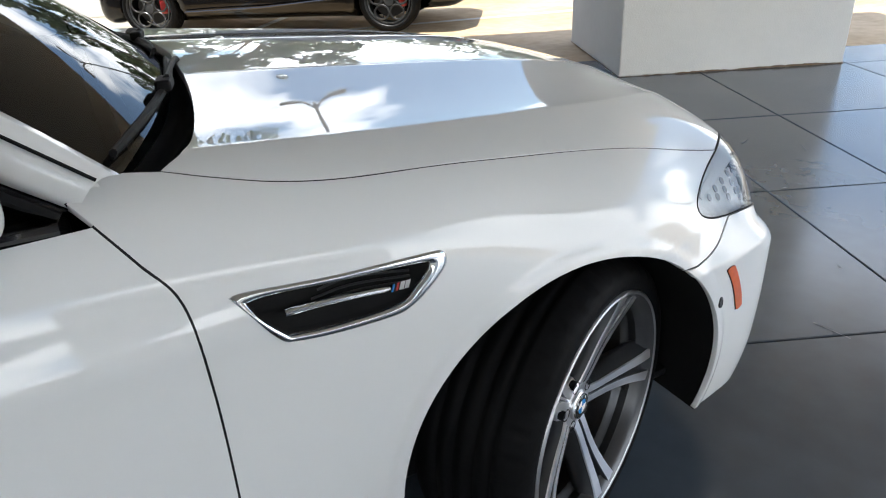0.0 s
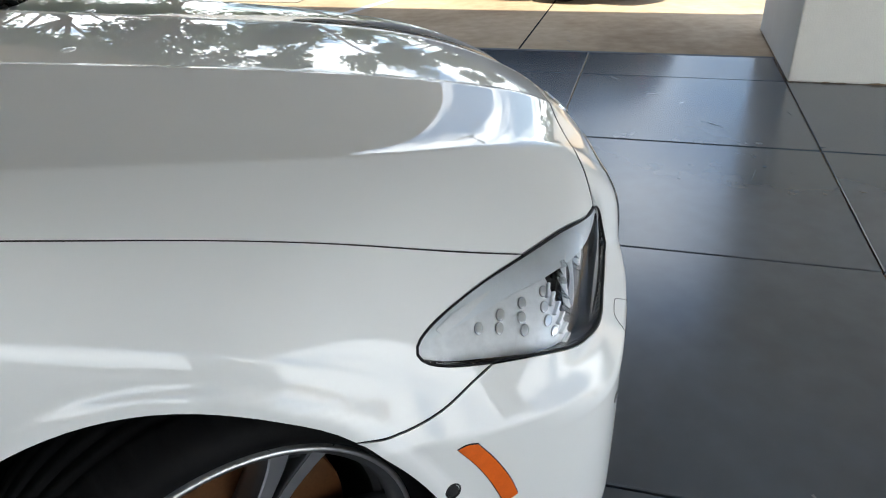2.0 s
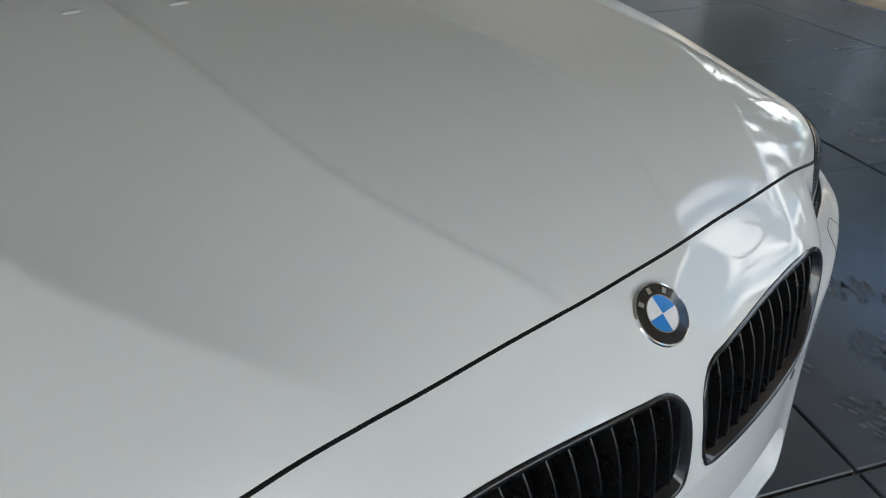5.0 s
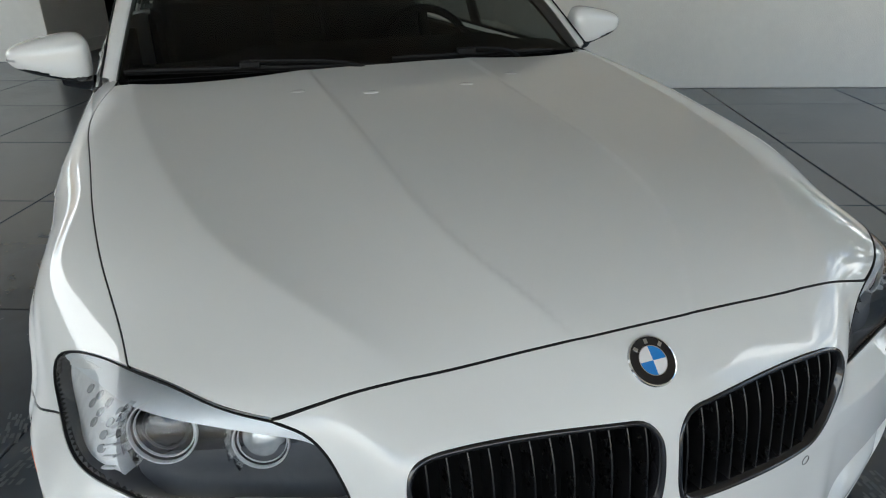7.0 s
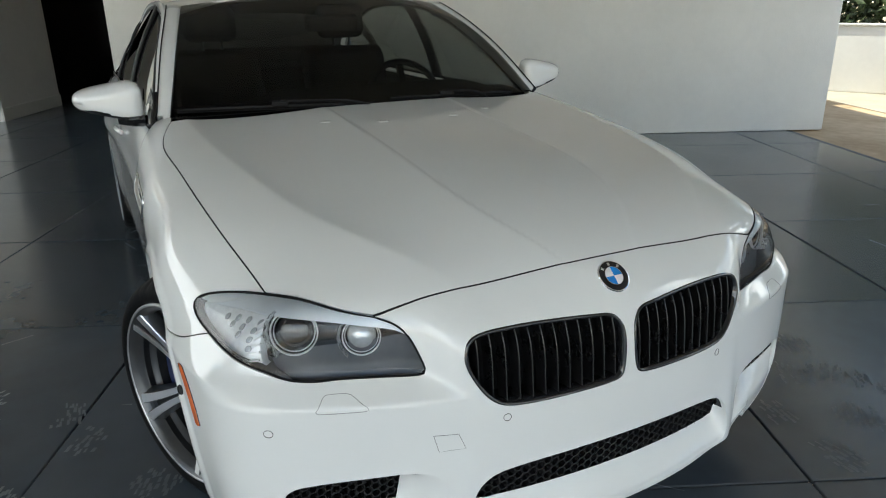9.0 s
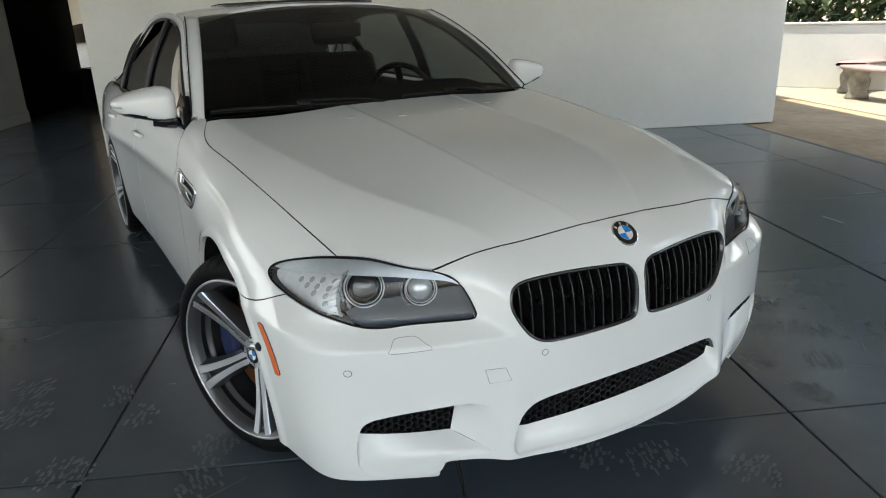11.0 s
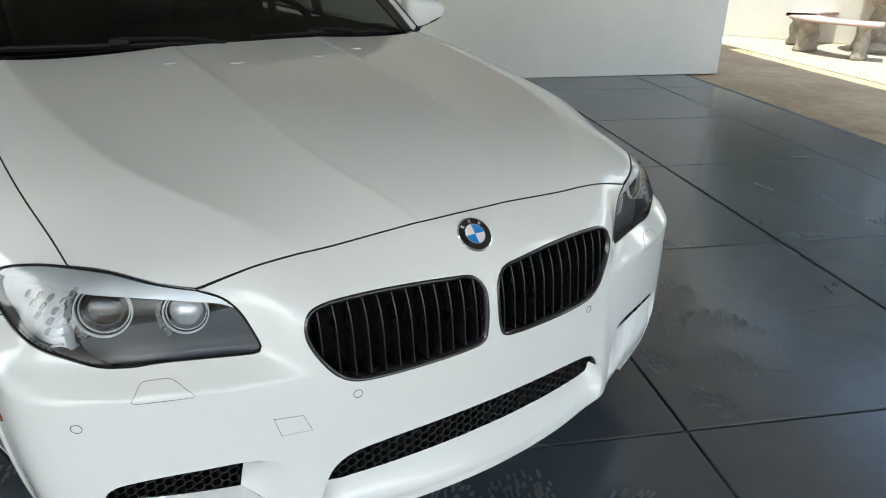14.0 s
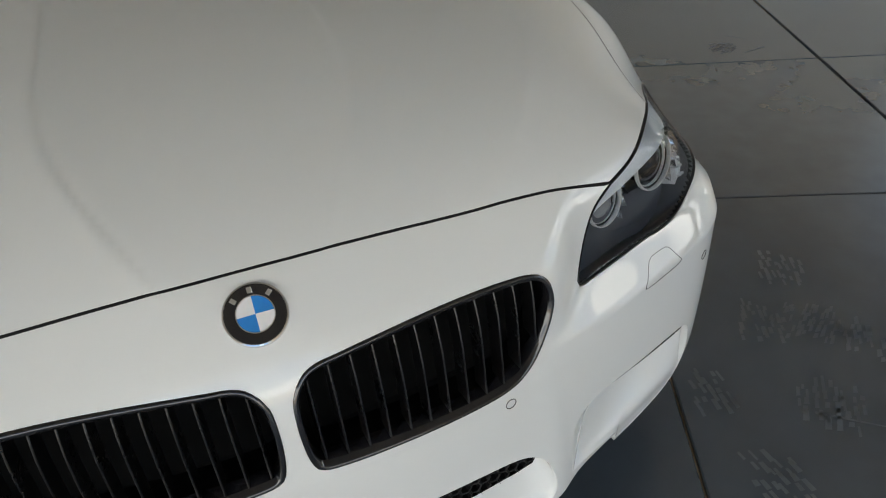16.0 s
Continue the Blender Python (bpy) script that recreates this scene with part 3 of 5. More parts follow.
SCOOP_FOLD = curve([(-.452, .2565), (-.446, .31), (-.449, .36), (-.463, .394), (-.497, .413), (-.548, .418)], .008)
SCOOP_FOOT = [(-.784, .355), (-.772, .349), (-.713, .334), (-.68, .327), (-.615, .316), (-.536, .307)]


def scoop_plane(y):
    """Where the corner mesh stands: close to the skin outside, deep inside."""
    return .604 + .22 * np.clip(.786 - np.abs(y), 0, 1)


def mouth_loop():
    return front_at(join(MOUTH_TOP, MOUTH_LIP))


def kidney_loop(grow=0.0):
    q = curve([(-.023, .702), (-.038, .716), (-.07, .7235), (-.17, .729), (-.28, .7305), (-.355, .7275), (-.392, .714), (-.404, .683), (-.399, .65), (-.375, .604), (-.35, .575), (-.318, .559), (-.26, .555), (-.15, .557), (-.07, .560), (-.03, .566), (-.017, .585), (-.012, .63), (-.0135, .68), (-.023, .702)], .009)[:-1]
    return front_at(shrink(q, -grow))


def scoop_loop():
    return front_at(join(SCOOP_TOP, SCOOP_LIP, SCOOP_FOLD))


def pick_along(run, n):
    s = np.concatenate([[0], np.cumsum(np.linalg.norm(np.diff(run, axis=0), axis=1))])
    t = np.linspace(0, s[-1], n)
    return np.column_stack([np.interp(t, s, run[:, i]) for i in range(run.shape[1])])


def shelf(name, rows, parent, mirror=False):
    """A painted shelf through rows of points, from the skin's edge back to the foot of the mesh."""
    rows = [flip(r) for r in rows] if mirror else rows[::-1]
    return part(name, mesh_of(name, *patch(rows)), PAINT, parent)


def under_skin(run, centre, wide=.004, deep=.0007):
    """A run of skin points carried outwards from the centre (y, z) and just below the skin."""
    d = run[:, 1:] - np.array(centre)
    yz = run[:, 1:] + wide * d / np.linalg.norm(d, axis=1, keepdims=True)
    p = front_at(yz)
    return p - slope(p) * deep


HOLLOW = ((0, 0, 0), (.04, -.0044, -.0006), (.10, -.0077, -.001), (.3, -.0088, -.0012), (.55, -.0088, -.0012), (.8, -.0044, -.0006), (1, 0, 0))


low_r = P3((.318, -.91, .215), (.387, -.895, .203), (.50, -.855, .198), (.594, -.80, .197), (.64, -.70, .197), (.665, -.588, .195))
step_r = P3((.668, -.580, .20), (.68, -.574, .243), (.705, -.50, .243), (.745, -.40, .226), (.785, -.25, .212), (.80, 0, .208))
half_loop = join(curve(HOOD_FRONT[::-1]), curve(LAMP_FRONT), curve(LAMP_LOW), curve(BUMPER_SEAM), arch(51, -17)[1:], curve(low_r), curve(step_r))
bumper_loop = join(half_loop, flip(half_loop)[::-1])
front_bumper = panel("front_bumper", PAINT, car, Ball, bumper_loop, [kidney_loop(), flip(kidney_loop())[::-1], mouth_loop(), scoop_loop(), flip(scoop_loop())[::-1]], step=.0085, gap=.0018, lip=.012)
lip_edge = pick_along(front_at(MOUTH_LIP), 90)
foot = pick_along(np.array([(.388, .328), (.380, .304), (.345, .297), (.15, .304), (0, .306), (-.15, .304), (-.345, .297), (-.380, .304), (-.388, .328)]), 90)
lip_foot = front_at(foot) - np.array([.039, 0, 0])
shelf("intake_shelf", [under_skin(lip_edge, (0, .32))] + [lip_edge * (1 - t) + lip_foot * t + np.array([ahead - .001 * (1 - t), 0, up]) for t, ahead, up in HOLLOW], car)
side_edge = pick_along(front_at(SCOOP_LIP), 70)
foot_line = np.array(SCOOP_FOOT)
for m in (False, True):
    # a steep lip face up to a soft crest, then a ramp back to the mesh
    ys, zs = side_edge[:, 1], side_edge[:, 2]
    foot_y = np.interp(ys, [-.792, -.775, -.452], [-.784, -.775, -.536])
    side_back = np.column_stack([scoop_plane(foot_y) + .002, foot_y, np.interp(foot_y, foot_line[:, 0], foot_line[:, 1])])
    crest = front_at(np.column_stack([np.clip(ys, -.786, -.47), np.maximum(zs + .004, .272)])) - np.array([.006, 0, 0])
    w = np.clip((ys + .53) / .07, 0, 1)[:, None]
    crest = crest * (1 - w) + (side_edge * .7 + side_back * .3) * w
    h = np.clip((zs - .255) / .03, 0, 1)[:, None] * (ys < -.76)[:, None]
    crest = crest * (1 - h) + (side_edge + np.array([-.012, .004, 0])) * h
    rows = [under_skin(side_edge, (-.64, .31)), side_edge - np.array([.001, 0, 0])]
    rows += [side_edge * (1 - t) + crest * t + np.array([b, 0, 0]) for t, b in ((.25, -.001), (.6, 0), (.85, 0))]
    rows += [crest * (1 - t) + side_back * t + np.array([0, 0, b]) for t, b in ((.1, 0), (.3, -.001), (.6, -.002), (.85, -.001), (1, 0))]
    shelf("intake_shelf", rows, car, m)
    # the bumper's skin folds in to the inner end of the mesh
    brink = pick_along(front_at(SCOOP_FOLD), 40)[::-1]
    face = slope(brink)
    up_mesh = np.array([(scoop_plane(y) + .001, y, z) for y, z in zip(np.linspace(-.514, -.536, 16), np.linspace(.422, .307, 16))])
    along = np.array([side_back[-1] * (1 - t) + side_edge[-1] * t for t in np.linspace(0, 1, 25)[1:]])
    low_edge = np.vstack([up_mesh, along])
    fade = np.sin(np.linspace(0, math.pi, 40))[:, None] ** .7
    fold = [under_skin(brink, (-.54, .33), .005, .0004)] + [brink * (1 - t) + low_edge * t + face * b * fade for t, b in ((.01, 0), (.08, .002), (.18, .0045), (.32, .006), (.5, .0055), (.7, .003), (.88, .0008), (1, 0))]
    part("intake_fold", mesh_of("intake_fold", *patch([flip(r) for r in fold] if m else fold[::-1])), PAINT, car)

DOOR_MID = [(-1.86, .225), (-1.86, .5), (-1.85, .8), (-1.87, .93)]
for s in (0, 1):
    m = bool(s)
    panel("fender", PAINT, car, Flank, fender_loop, [vent_loop], step=.012, gap=.0014, mirror=m)
    top_a = curve(P3((-.822, -.836, .968), (-1.0, -.845, .972), (-1.4, -.848, .974), (-1.87, -.848, .976)))
    door = join(curve(P3((-.822, -.836, .968), (-.78, -.88, .92), *side_at(DOOR_FRONT))), curve(side_at([(-.74, .225), (-1.3, .222), (-1.86, .225)])), curve(side_at(DOOR_MID)), top_a[::-1])
    panel("front_door", PAINT, car, Flank, door, step=.02, mirror=m)
    door2 = join(curve(side_at(DOOR_MID)[::-1]), curve(side_at([(-1.86, .225), (-2.3, .222), (-2.60, .225)])), arch(-17, 52, -3.0, .385)[::1], curve(P3(arch(52, 53, -3.0, .385, 2)[0], *side_at([(-2.74, .70), (-2.70, .85)]), (-2.72, -.846, .985))),
                 curve(P3((-2.72, -.846, .985), (-2.3, -.848, .982), (-1.87, -.848, .976))))
    panel("rear_door", PAINT, car, Flank, door2, step=.02, mirror=m)
    quarter = join(curve(P3((-2.72, -.846, .985), *side_at([(-2.70, .85), (-2.74, .70)]), arch(52, 53, -3.0, .385, 2)[0])), arch(52, 196, -3.0, .385), curve(side_at([(-3.37, .232), (-3.6, .24), (-3.72, .26)])),
                   curve(side_at([(-3.72, .26), (-3.74, .6), (-3.74, .93)])), curve(P3((-3.74, -.79, 1.0), (-3.3, -.82, 1.01), (-2.72, -.846, .985))))
    panel("rear_quarter", PAINT, car, Flank, quarter, step=.022, mirror=m)

boot_half = P3((-3.15, 0, 1.1), (-3.18, -.45, 1.1), (-3.25, -.77, 1.0), (-3.74, -.76, 1.0), (-3.98, -.70, 1.0), (-4.0, 0, 1.0))
boot = join(curve(boot_half), flip(curve(boot_half))[::-1])
panel("boot_lid", PAINT, car, Top, boot, step=.03)
tail = np.vstack([np.array([[-3.76, -.90, z] for z in np.linspace(.93, .26, 14)]), curve(P3((-3.76, -.9, .25), (-4.0, -.6, .24), (-4.05, 0, .24)), .03)])
tail = join(tail, flip(tail)[::-1], curve(P3((-3.78, .86, .96), (-4.0, .6, .97), (-4.04, 0, .98), (-4.0, -.6, .97), (-3.78, -.86, .96)), .03))
panel("rear_bumper", PAINT, car, End, tail, step=.03)




# black tubes sunk in the panel gaps to stand in for their shade
def gap_shade(pts, r, depth):
    for m in (False, True):
        q = snap(curve(pts, .02))
        q = q - slope(q) * depth
        part("gap_shade", tube([tuple(v) for v in (flip(q) if m else q)], r, 6), SEAL, car)


gap_shade(HOOD_FRONT, .0036, .0034)
gap_shade(HOOD_GAP, .0032, .0036)
gap_shade(BUMPER_SEAM, .0015, .0022)
gap_shade(np.vstack([P3((-.822, -.836, .968), (-.78, -.88, .92)), side_at(DOOR_FRONT)]), .0042, .0035)
gap_shade(P3((-.72, -.772, 1.0), (-.79, -.765, 1.005), (-.847, -.80, .987)), .003, .003)

# ---- cabin ----
def lerp(a, b, t):
    return np.array(a) * (1 - t) + np.array(b) * t


def screen_point(s, t):
    lo = np.array([-.612 - .158 * s * s, .772 * s, 1.035 - .022 * s * s])
    hi = np.array([-1.335 - .095 * s * s, .60 * s, 1.432 - .037 * s * s])
    p = lerp(lo, hi, t)
    p[0] += .035 * math.sin(math.pi * t)
    p[2] += .035 * math.sin(math.pi * t)
    return p


RAIL = curve([(-.835, -.808, .985), (-1.13, -.745, 1.185), (-1.46, -.672, 1.345), (-1.9, -.645, 1.405), (-2.4, -.645, 1.385), (-2.8, -.672, 1.27), (-3.05, -.71, 1.13), (-3.2, -.75, 1.02)], .03)
SCREEN_N = 24
windscreen = part("windscreen", mesh_of("windscreen", *patch([[screen_point(s, t) for s in np.linspace(-1, 1, 33)] for t in np.linspace(0, 1, SCREEN_N)][::-1])), WINDSCREEN, car, "windscreen, its tint standing in for the dark cabin")
windscreen.visible_shadow = False
# black band, widened mid-screen to stand in for the dark cavity behind the hood
band = [[screen_point(s, t * (.012 + .12 * float(ease(1 - abs(s), .10, .55)))) + np.array([-.004, 0, -.004]) for s in np.linspace(-1, 1, 33)] for t in (.0, .5, 1)]
part("cavity_band", mesh_of("cavity_band", *patch(band[::-1])), PLASTIC, car)
for s in (1, -1):
    edge = np.array([screen_point(-1, t) for t in np.linspace(0, 1, 22)])
    k = np.linspace(0, 1, 22)
    i1 = int(np.argmin(np.abs(RAIL[:, 0] + 1.47)))
    pick = np.array([np.interp(k, np.linspace(0, 1, i1 + 1), RAIL[:i1 + 1, j]) for j in range(3)]).T
    rows = []
    for w in np.linspace(0, 1, 9):
        r = edge * (1 - w) + pick * w
        r[:, 1] -= .018 * math.sin(math.pi * w)
        r[:, 2] += .022 * math.sin(math.pi * w)
        rows.append(r if s == 1 else flip(r))
    part("windscreen_pillar", mesh_of("windscreen_pillar", *patch(rows if s == -1 else rows[::-1], .02)), PAINT, car)
    seam = [r + np.array([0, -.004 * s, .004]) for r in rows[4]]
    part("pillar_seam", tube(seam, .0028, 6), SEAL, car)

d_of = spline([(x, -y) for x, y, z in RAIL[::-1] if -2.95 < x < -1.3])
zr_of = spline([(x, z) for x, y, z in RAIL[::-1] if -2.95 < x < -1.3])
roof = []
for t in np.linspace(0, 1, 30):
    row = []
    for s in np.linspace(-1, 1, 33):
        x0 = -1.335 - .095 * s * s
        x1 = -2.72 - .06 * s * s
        x = x0 * (1 - t) + x1 * t
        d, ze = float(d_of(x)), float(zr_of(x))
        top_z = 1.432 + .024 * math.sin(math.pi * min(t * 1.1, 1)) - .07 * t * t
        row.append((x, d * s, top_z - (top_z - ze) * abs(s) ** 3.2))
    roof.append(row)
part("roof", mesh_of("roof", *patch(roof, .008)), PAINT, car)
part("sunroof", mesh_of("sunroof", *patch([[(x, y, 1.456 - .012 * (y / .4) ** 2 + .004 - .02 * ((x + 1.85) / .25) ** 2 * .3) for y in np.linspace(-.38, .38, 9)] for x in np.linspace(-1.62, -2.1, 9)], .01)), GLOSS_BLACK, car, "dark glass sunroof panel")
rear_glass = [[(-2.72 - .06 * s * s - .55 * t - .03 * s * s * t, s * (float(d_of(-2.75)) + .08 * t), (1.36 - .30 * t + .035 * math.sin(math.pi * t)) - .04 * s * s * (1 - t)) for s in np.linspace(-1, 1, 17)] for t in np.linspace(0, 1, 12)]
part("rear_window", mesh_of("rear_window", *patch(rear_glass)), CABIN_DARK, car)
for s in (1, -1):
    low = np.array([(x, -.835 - .008 * math.sin((x + .8) / 2.4 * math.pi), .978 + .012 * (-.8 - x)) for x in np.linspace(-.86, -3.12, 40)])
    ri = np.array([[np.interp(-x, -RAIL[:, 0], RAIL[:, j]) for j in range(3)] for x in np.linspace(-.86, -3.12, 40)])
    ri += np.array([0, -.004, -.012])
    rows = []
    for w in np.linspace(0, 1, 8):
        r = low * (1 - w) + ri * w
        r[:, 1] -= .02 * math.sin(math.pi * w)
        rows.append(r if s == 1 else flip(r))
    # right panes near black: the cabin's darkness is put into the tint
    side = part("side_window", mesh_of("side_window", *patch(rows if s == -1 else rows[::-1])), SIDE_GLASS if s == -1 else CABIN_DARK, car, "side glass, right panes near black to stand in for the dark cabin")
    side.visible_shadow = False
    part("window_trim", tube([p + np.array([0, -.004 * s, 0]) for p in rows[0]], .009, 8), GLOSS_BLACK, car)
    part("window_frame", tube([p + np.array([0, -.002 * s, -.004]) for p in rows[-1]], .009, 8), PLASTIC, car)
    part("pillar_trim", tube([p + np.array([0, -.007 * s, -.010]) for p in rows[-1][:13]], .015, 10), SEAL, car, "black trim along the front pillar")
    part("roof_rail", tube([(x, y * s, z + .004) for x, y, z in RAIL[6:]], .017, 10, False, .7), PAINT, car)
    for x in (-1.86, -2.72):
        j = int(np.argmin(np.abs(low[:, 0] - x)))
        strip = [[r[j + q] + np.array([0, -.004 * s, 0]) for r in rows] for q in (-1, 0, 1)]
        part("window_pillar", mesh_of("window_pillar", *patch(strip if s == 1 else strip[::-1], .008)), PLASTIC, car)

# cowl under the windscreen
cowl = [[(-.55 - .17 * s * s - .06 * t, .78 * s, .985 - .02 * math.sin(math.pi * t) + .01 * t) for s in np.linspace(-1, 1, 25)] for t in np.linspace(0, 1, 5)]
part("cowl", mesh_of("cowl", *patch(cowl, .01)), LINER, car, "black plastic cowl below the windscreen")


# ---- wheels ----
def spoke_mesh(name):
    """One leg pair of a double spoke, pointing up, outer face to -Y."""
    bm = bmesh.new()
    R = [.040, .060, .085, .115, .145, .175, .205, .232, .254, .2715]
    Y = [-.074, -.080, -.086, -.092, -.099, -.107, -.116, -.1245, -.1305, -.1355]
    OFF = [.0140, .0124, .0122, .0130, .0146, .0170, .0204, .0246, .0292, .0345]
    WID = [.0122, .0104, .0101, .0106, .0114, .0122, .0131, .0142, .0156, .0180]
    for s in (-1, 1):
        rows = []
        for i, (r, y, o, w) in enumerate(zip(R, Y, OFF, WID)):
            c, g = o * s, w * s
            deep = .052 - .024 * i / 9
            ring = ((c - g * .80, y - .0004, r), (c + g * .84, y, r), (c + g, y + .0030, r), (c + g * 1.9, y + deep, r), (c + g * 1.5, y + deep + .02, r), (c - g * .6, y + deep + .02, r), (c - g, y + .0028, r))
            rows.append([bm.verts.new(p) for p in ring])
        for p, q in zip(rows, rows[1:]):
            for k in range(7):
                f = bm.faces.new((p[k], p[(k + 1) % 7], q[(k + 1) % 7], q[k]))
                f.material_index = 1 if k < 2 else 0
                f.smooth = k > 1
        bm.faces.new(rows[0][::-1])
        bm.faces.new(rows[-1])
    # web between the legs, set back
    web = []
    for r, y, o in zip(R[:-1], Y, OFF):
        web.append([bm.verts.new((-o, y + .030, r)), bm.verts.new((o, y + .030, r))])
    for p, q in zip(web, web[1:]):
        bm.faces.new((p[0], p[1], q[1], q[0])).material_index = 2
    # bridge that closes the slot near the rim
    f = bm.faces.new([bm.verts.new(p) for p in ((-.024, -.114, .240), (.024, -.114, .240), (.028, -.119, .254), (-.028, -.119, .254))])
    f.material_index = 0
    me = from_bm(name, bm)
    me.materials.append(GREY_ALLOY)
    me.materials.append(MACHINED)
    me.materials.append(BARREL)
    return me


SPOKE = spoke_mesh("spoke")


def rim_mesh():
    v, f = lathe([(.238, .10), (.246, .03), (.247, -.05), (.254, -.07), (.252, -.095), (.258, -.115), (.270, -.126), (.275, -.123), (.276, -.114), (.271, -.105), (.262, -.09), (.257, .03), (.262, .11), (.246, .115), (.238, .10)], 96)
    return mesh_of("rim", v, f)


def tyre_mesh():
    prof = [(.268, -.100), (.275, -.118), (.283, -.1255), (.297, -.1275), (.311, -.1235), (.323, -.115), (.332, -.102), (.338, -.088), (.3415, -.076)]
    for y in (-.060, -.022, .022, .062):
        prof += [(.3445, y - .006), (.338, y - .004), (.338, y + .004), (.3445, y + .006)]
    prof += [(.342, .085), (.338, .104), (.334, .118), (.322, .128), (.305, .1325), (.285, .131), (.262, .10)]
    n, k = 240, len(prof)
    v, f = lathe(prof, n)
    for i in range(0, n, 6):                # sipes across the shoulder
        for q in (5, 6, 7, 8):
            x, y, z = v[i * k + q]
            t = 1 - .0055 / math.hypot(x, z)
            v[i * k + q] = (x * t, y, z * t)
    return mesh_of("tyre", v, f)


RIM, TYRE = rim_mesh(), tyre_mesh()


def roundel(parent, r, m, label=""):
    """A round badge with a dark ring and quartered centre."""
    em = part("badge", lathe_bm([(0, -.004), (r * .99, -.004), (r, -.002), (r, .0), (r * .97, .0025), (r * .93, .003), (r * .92, .0018), (0, .0018)], 48, "Z"), CHROME, parent, label, m)
    part("badge_ring", lathe_bm([(r * .915, .0012), (r * .915, .0026), (r * .60, .0032), (r * .585, .0022), (r * .58, .0012)], 48, "Z"), GLOSS_BLACK, em)
    for q in range(4):
        bm = bmesh.new()
        c = bm.verts.new((0, 0, .0034))
        ring = [bm.verts.new((r * .56 * math.cos(math.pi / 2 * q + math.pi / 2 * i / 10), r * .56 * math.sin(math.pi / 2 * q + math.pi / 2 * i / 10), .003)) for i in range(11)]
        for a, b in zip(ring, ring[1:]):
            bm.faces.new((c, a, b))
        part("badge_quarter", bm, BLUE if q % 2 == 0 else WHITE, em)
    for ang in (135, 90, 45):
        part("badge_mark", box(-r * .075, r * .075, -r * .10, r * .10, .0026, .0036, .0003, 1), CHROME, em, "", Matrix.Rotation(math.radians(ang - 90), 4, "Z") @ Matrix.Translation((0, r * .755, 0)))
    part("badge_inner_ring", lathe_bm([(r * .555, .002), (r * .56, .0038), (r * .59, .0038), (r * .595, .002)], 40, "Z"), CHROME, em)
    return em


def wheel(parent, m, spin, handed):
    """handed 1: outer face to the car's right."""
    w = new("wheel")
    w.parent = parent
    w.matrix_basis = m
    tagged(w, "double-spoke grey alloy wheel with machined faces and a low tyre")
    turn = Matrix.Identity(4) if handed == 1 else Matrix.Rotation(math.pi, 4, "Z")
    part("tyre", TYRE, RUBBER, w, "low-profile black tyre", turn @ Matrix.Translation((0, -.012, 0)))
    out = turn @ Matrix.Translation((0, -.012, 0))
    part("rim", RIM, BARREL, w, "", out)
    lip_v, lip_f = lathe([(.2670, -.1240), (.2678, -.1255), (.2718, -.1280), (.2755, -.1245), (.277, -.114)], 96)
    part("rim_lip", mesh_of("rim_lip", lip_v, lip_f), RIM_EDGE, w, "", out)
    part("rim_flange", mesh_of("rim_flange", *lathe([(.2475, -.088), (.2500, -.094), (.2515, -.108), (.2580, -.1175), (.2672, -.1250)], 96)), FLANGE, w, "", out)
    part("rim_step", mesh_of("rim_step", *lathe([(.2385, -.052), (.2415, -.060), (.2455, -.064), (.2475, -.070)], 96)), FLANGE, w, "", out)
    for k in range(5):
        part("spoke", SPOKE, None, w, "", turn @ Matrix.Rotation(math.radians(spin + 72 * k), 4, "Y"))
    part("hub", lathe_bm([(0, -.084), (.030, -.084), (.034, -.082), (.0345, -.076), (.048, -.078), (.058, -.074), (.066, -.062), (.072, -.04), (.06, -.02), (0, -.02)], 48), MACHINED, w, "", turn)
    for k in range(5):
        a = math.radians(spin + 36 + 72 * k)
        part("wheel_bolt", lathe_bm([(.0, -.072), (.0075, -.072), (.0085, -.070), (.0085, -.062), (.0125, -.060), (.0125, -.074), (.0145, -.074), (.0145, -.06)], 16), PLASTIC, w, "", turn @ Matrix.Translation((.052 * math.sin(a), -.004, .052 * math.cos(a))))
    roundel(w, .030, turn @ Matrix.Translation((0, -.0845, 0)) @ Matrix.Rotation(math.pi / 2, 4, "X"))
    part("brake_disc", lathe_bm([(.07, -.02), (.195, -.02), (.198, -.018), (.198, .012), (.195, .014), (.07, .014), (.07, -.02)], 72), DISC, w, "bronze-brown drilled brake disc", turn)
    part("brake_hat", lathe_bm([(0, -.05), (.075, -.05), (.082, -.045), (.085, -.018), (.085, .0)], 48), GREY_ALLOY, w, "", turn)
    return w


def caliper(parent, m, label):
    bm = bmesh.new()
    rows = []
    for a in np.radians(np.linspace(-36, 36, 13)):
        c, s = math.cos(a), math.sin(a)
        k = 1 - .25 * (a / .63) ** 4
        rows.append([bm.verts.new((r * c, y, r * s)) for r, y in ((.135, -.030), (.150, -.052 * k), (.195, -.058 * k), (.216, -.045 * k), (.220, .03), (.135, .03))])
    for a, b in zip(rows, rows[1:]):
        for k in range(6):
            bm.faces.new((a[k], a[(k + 1) % 6], b[(k + 1) % 6], b[k]))
    bm.faces.new(rows[0][::-1])
    bm.faces.new(rows[-1])
    return part("brake_caliper", bm, CALIPER, parent, label, m)


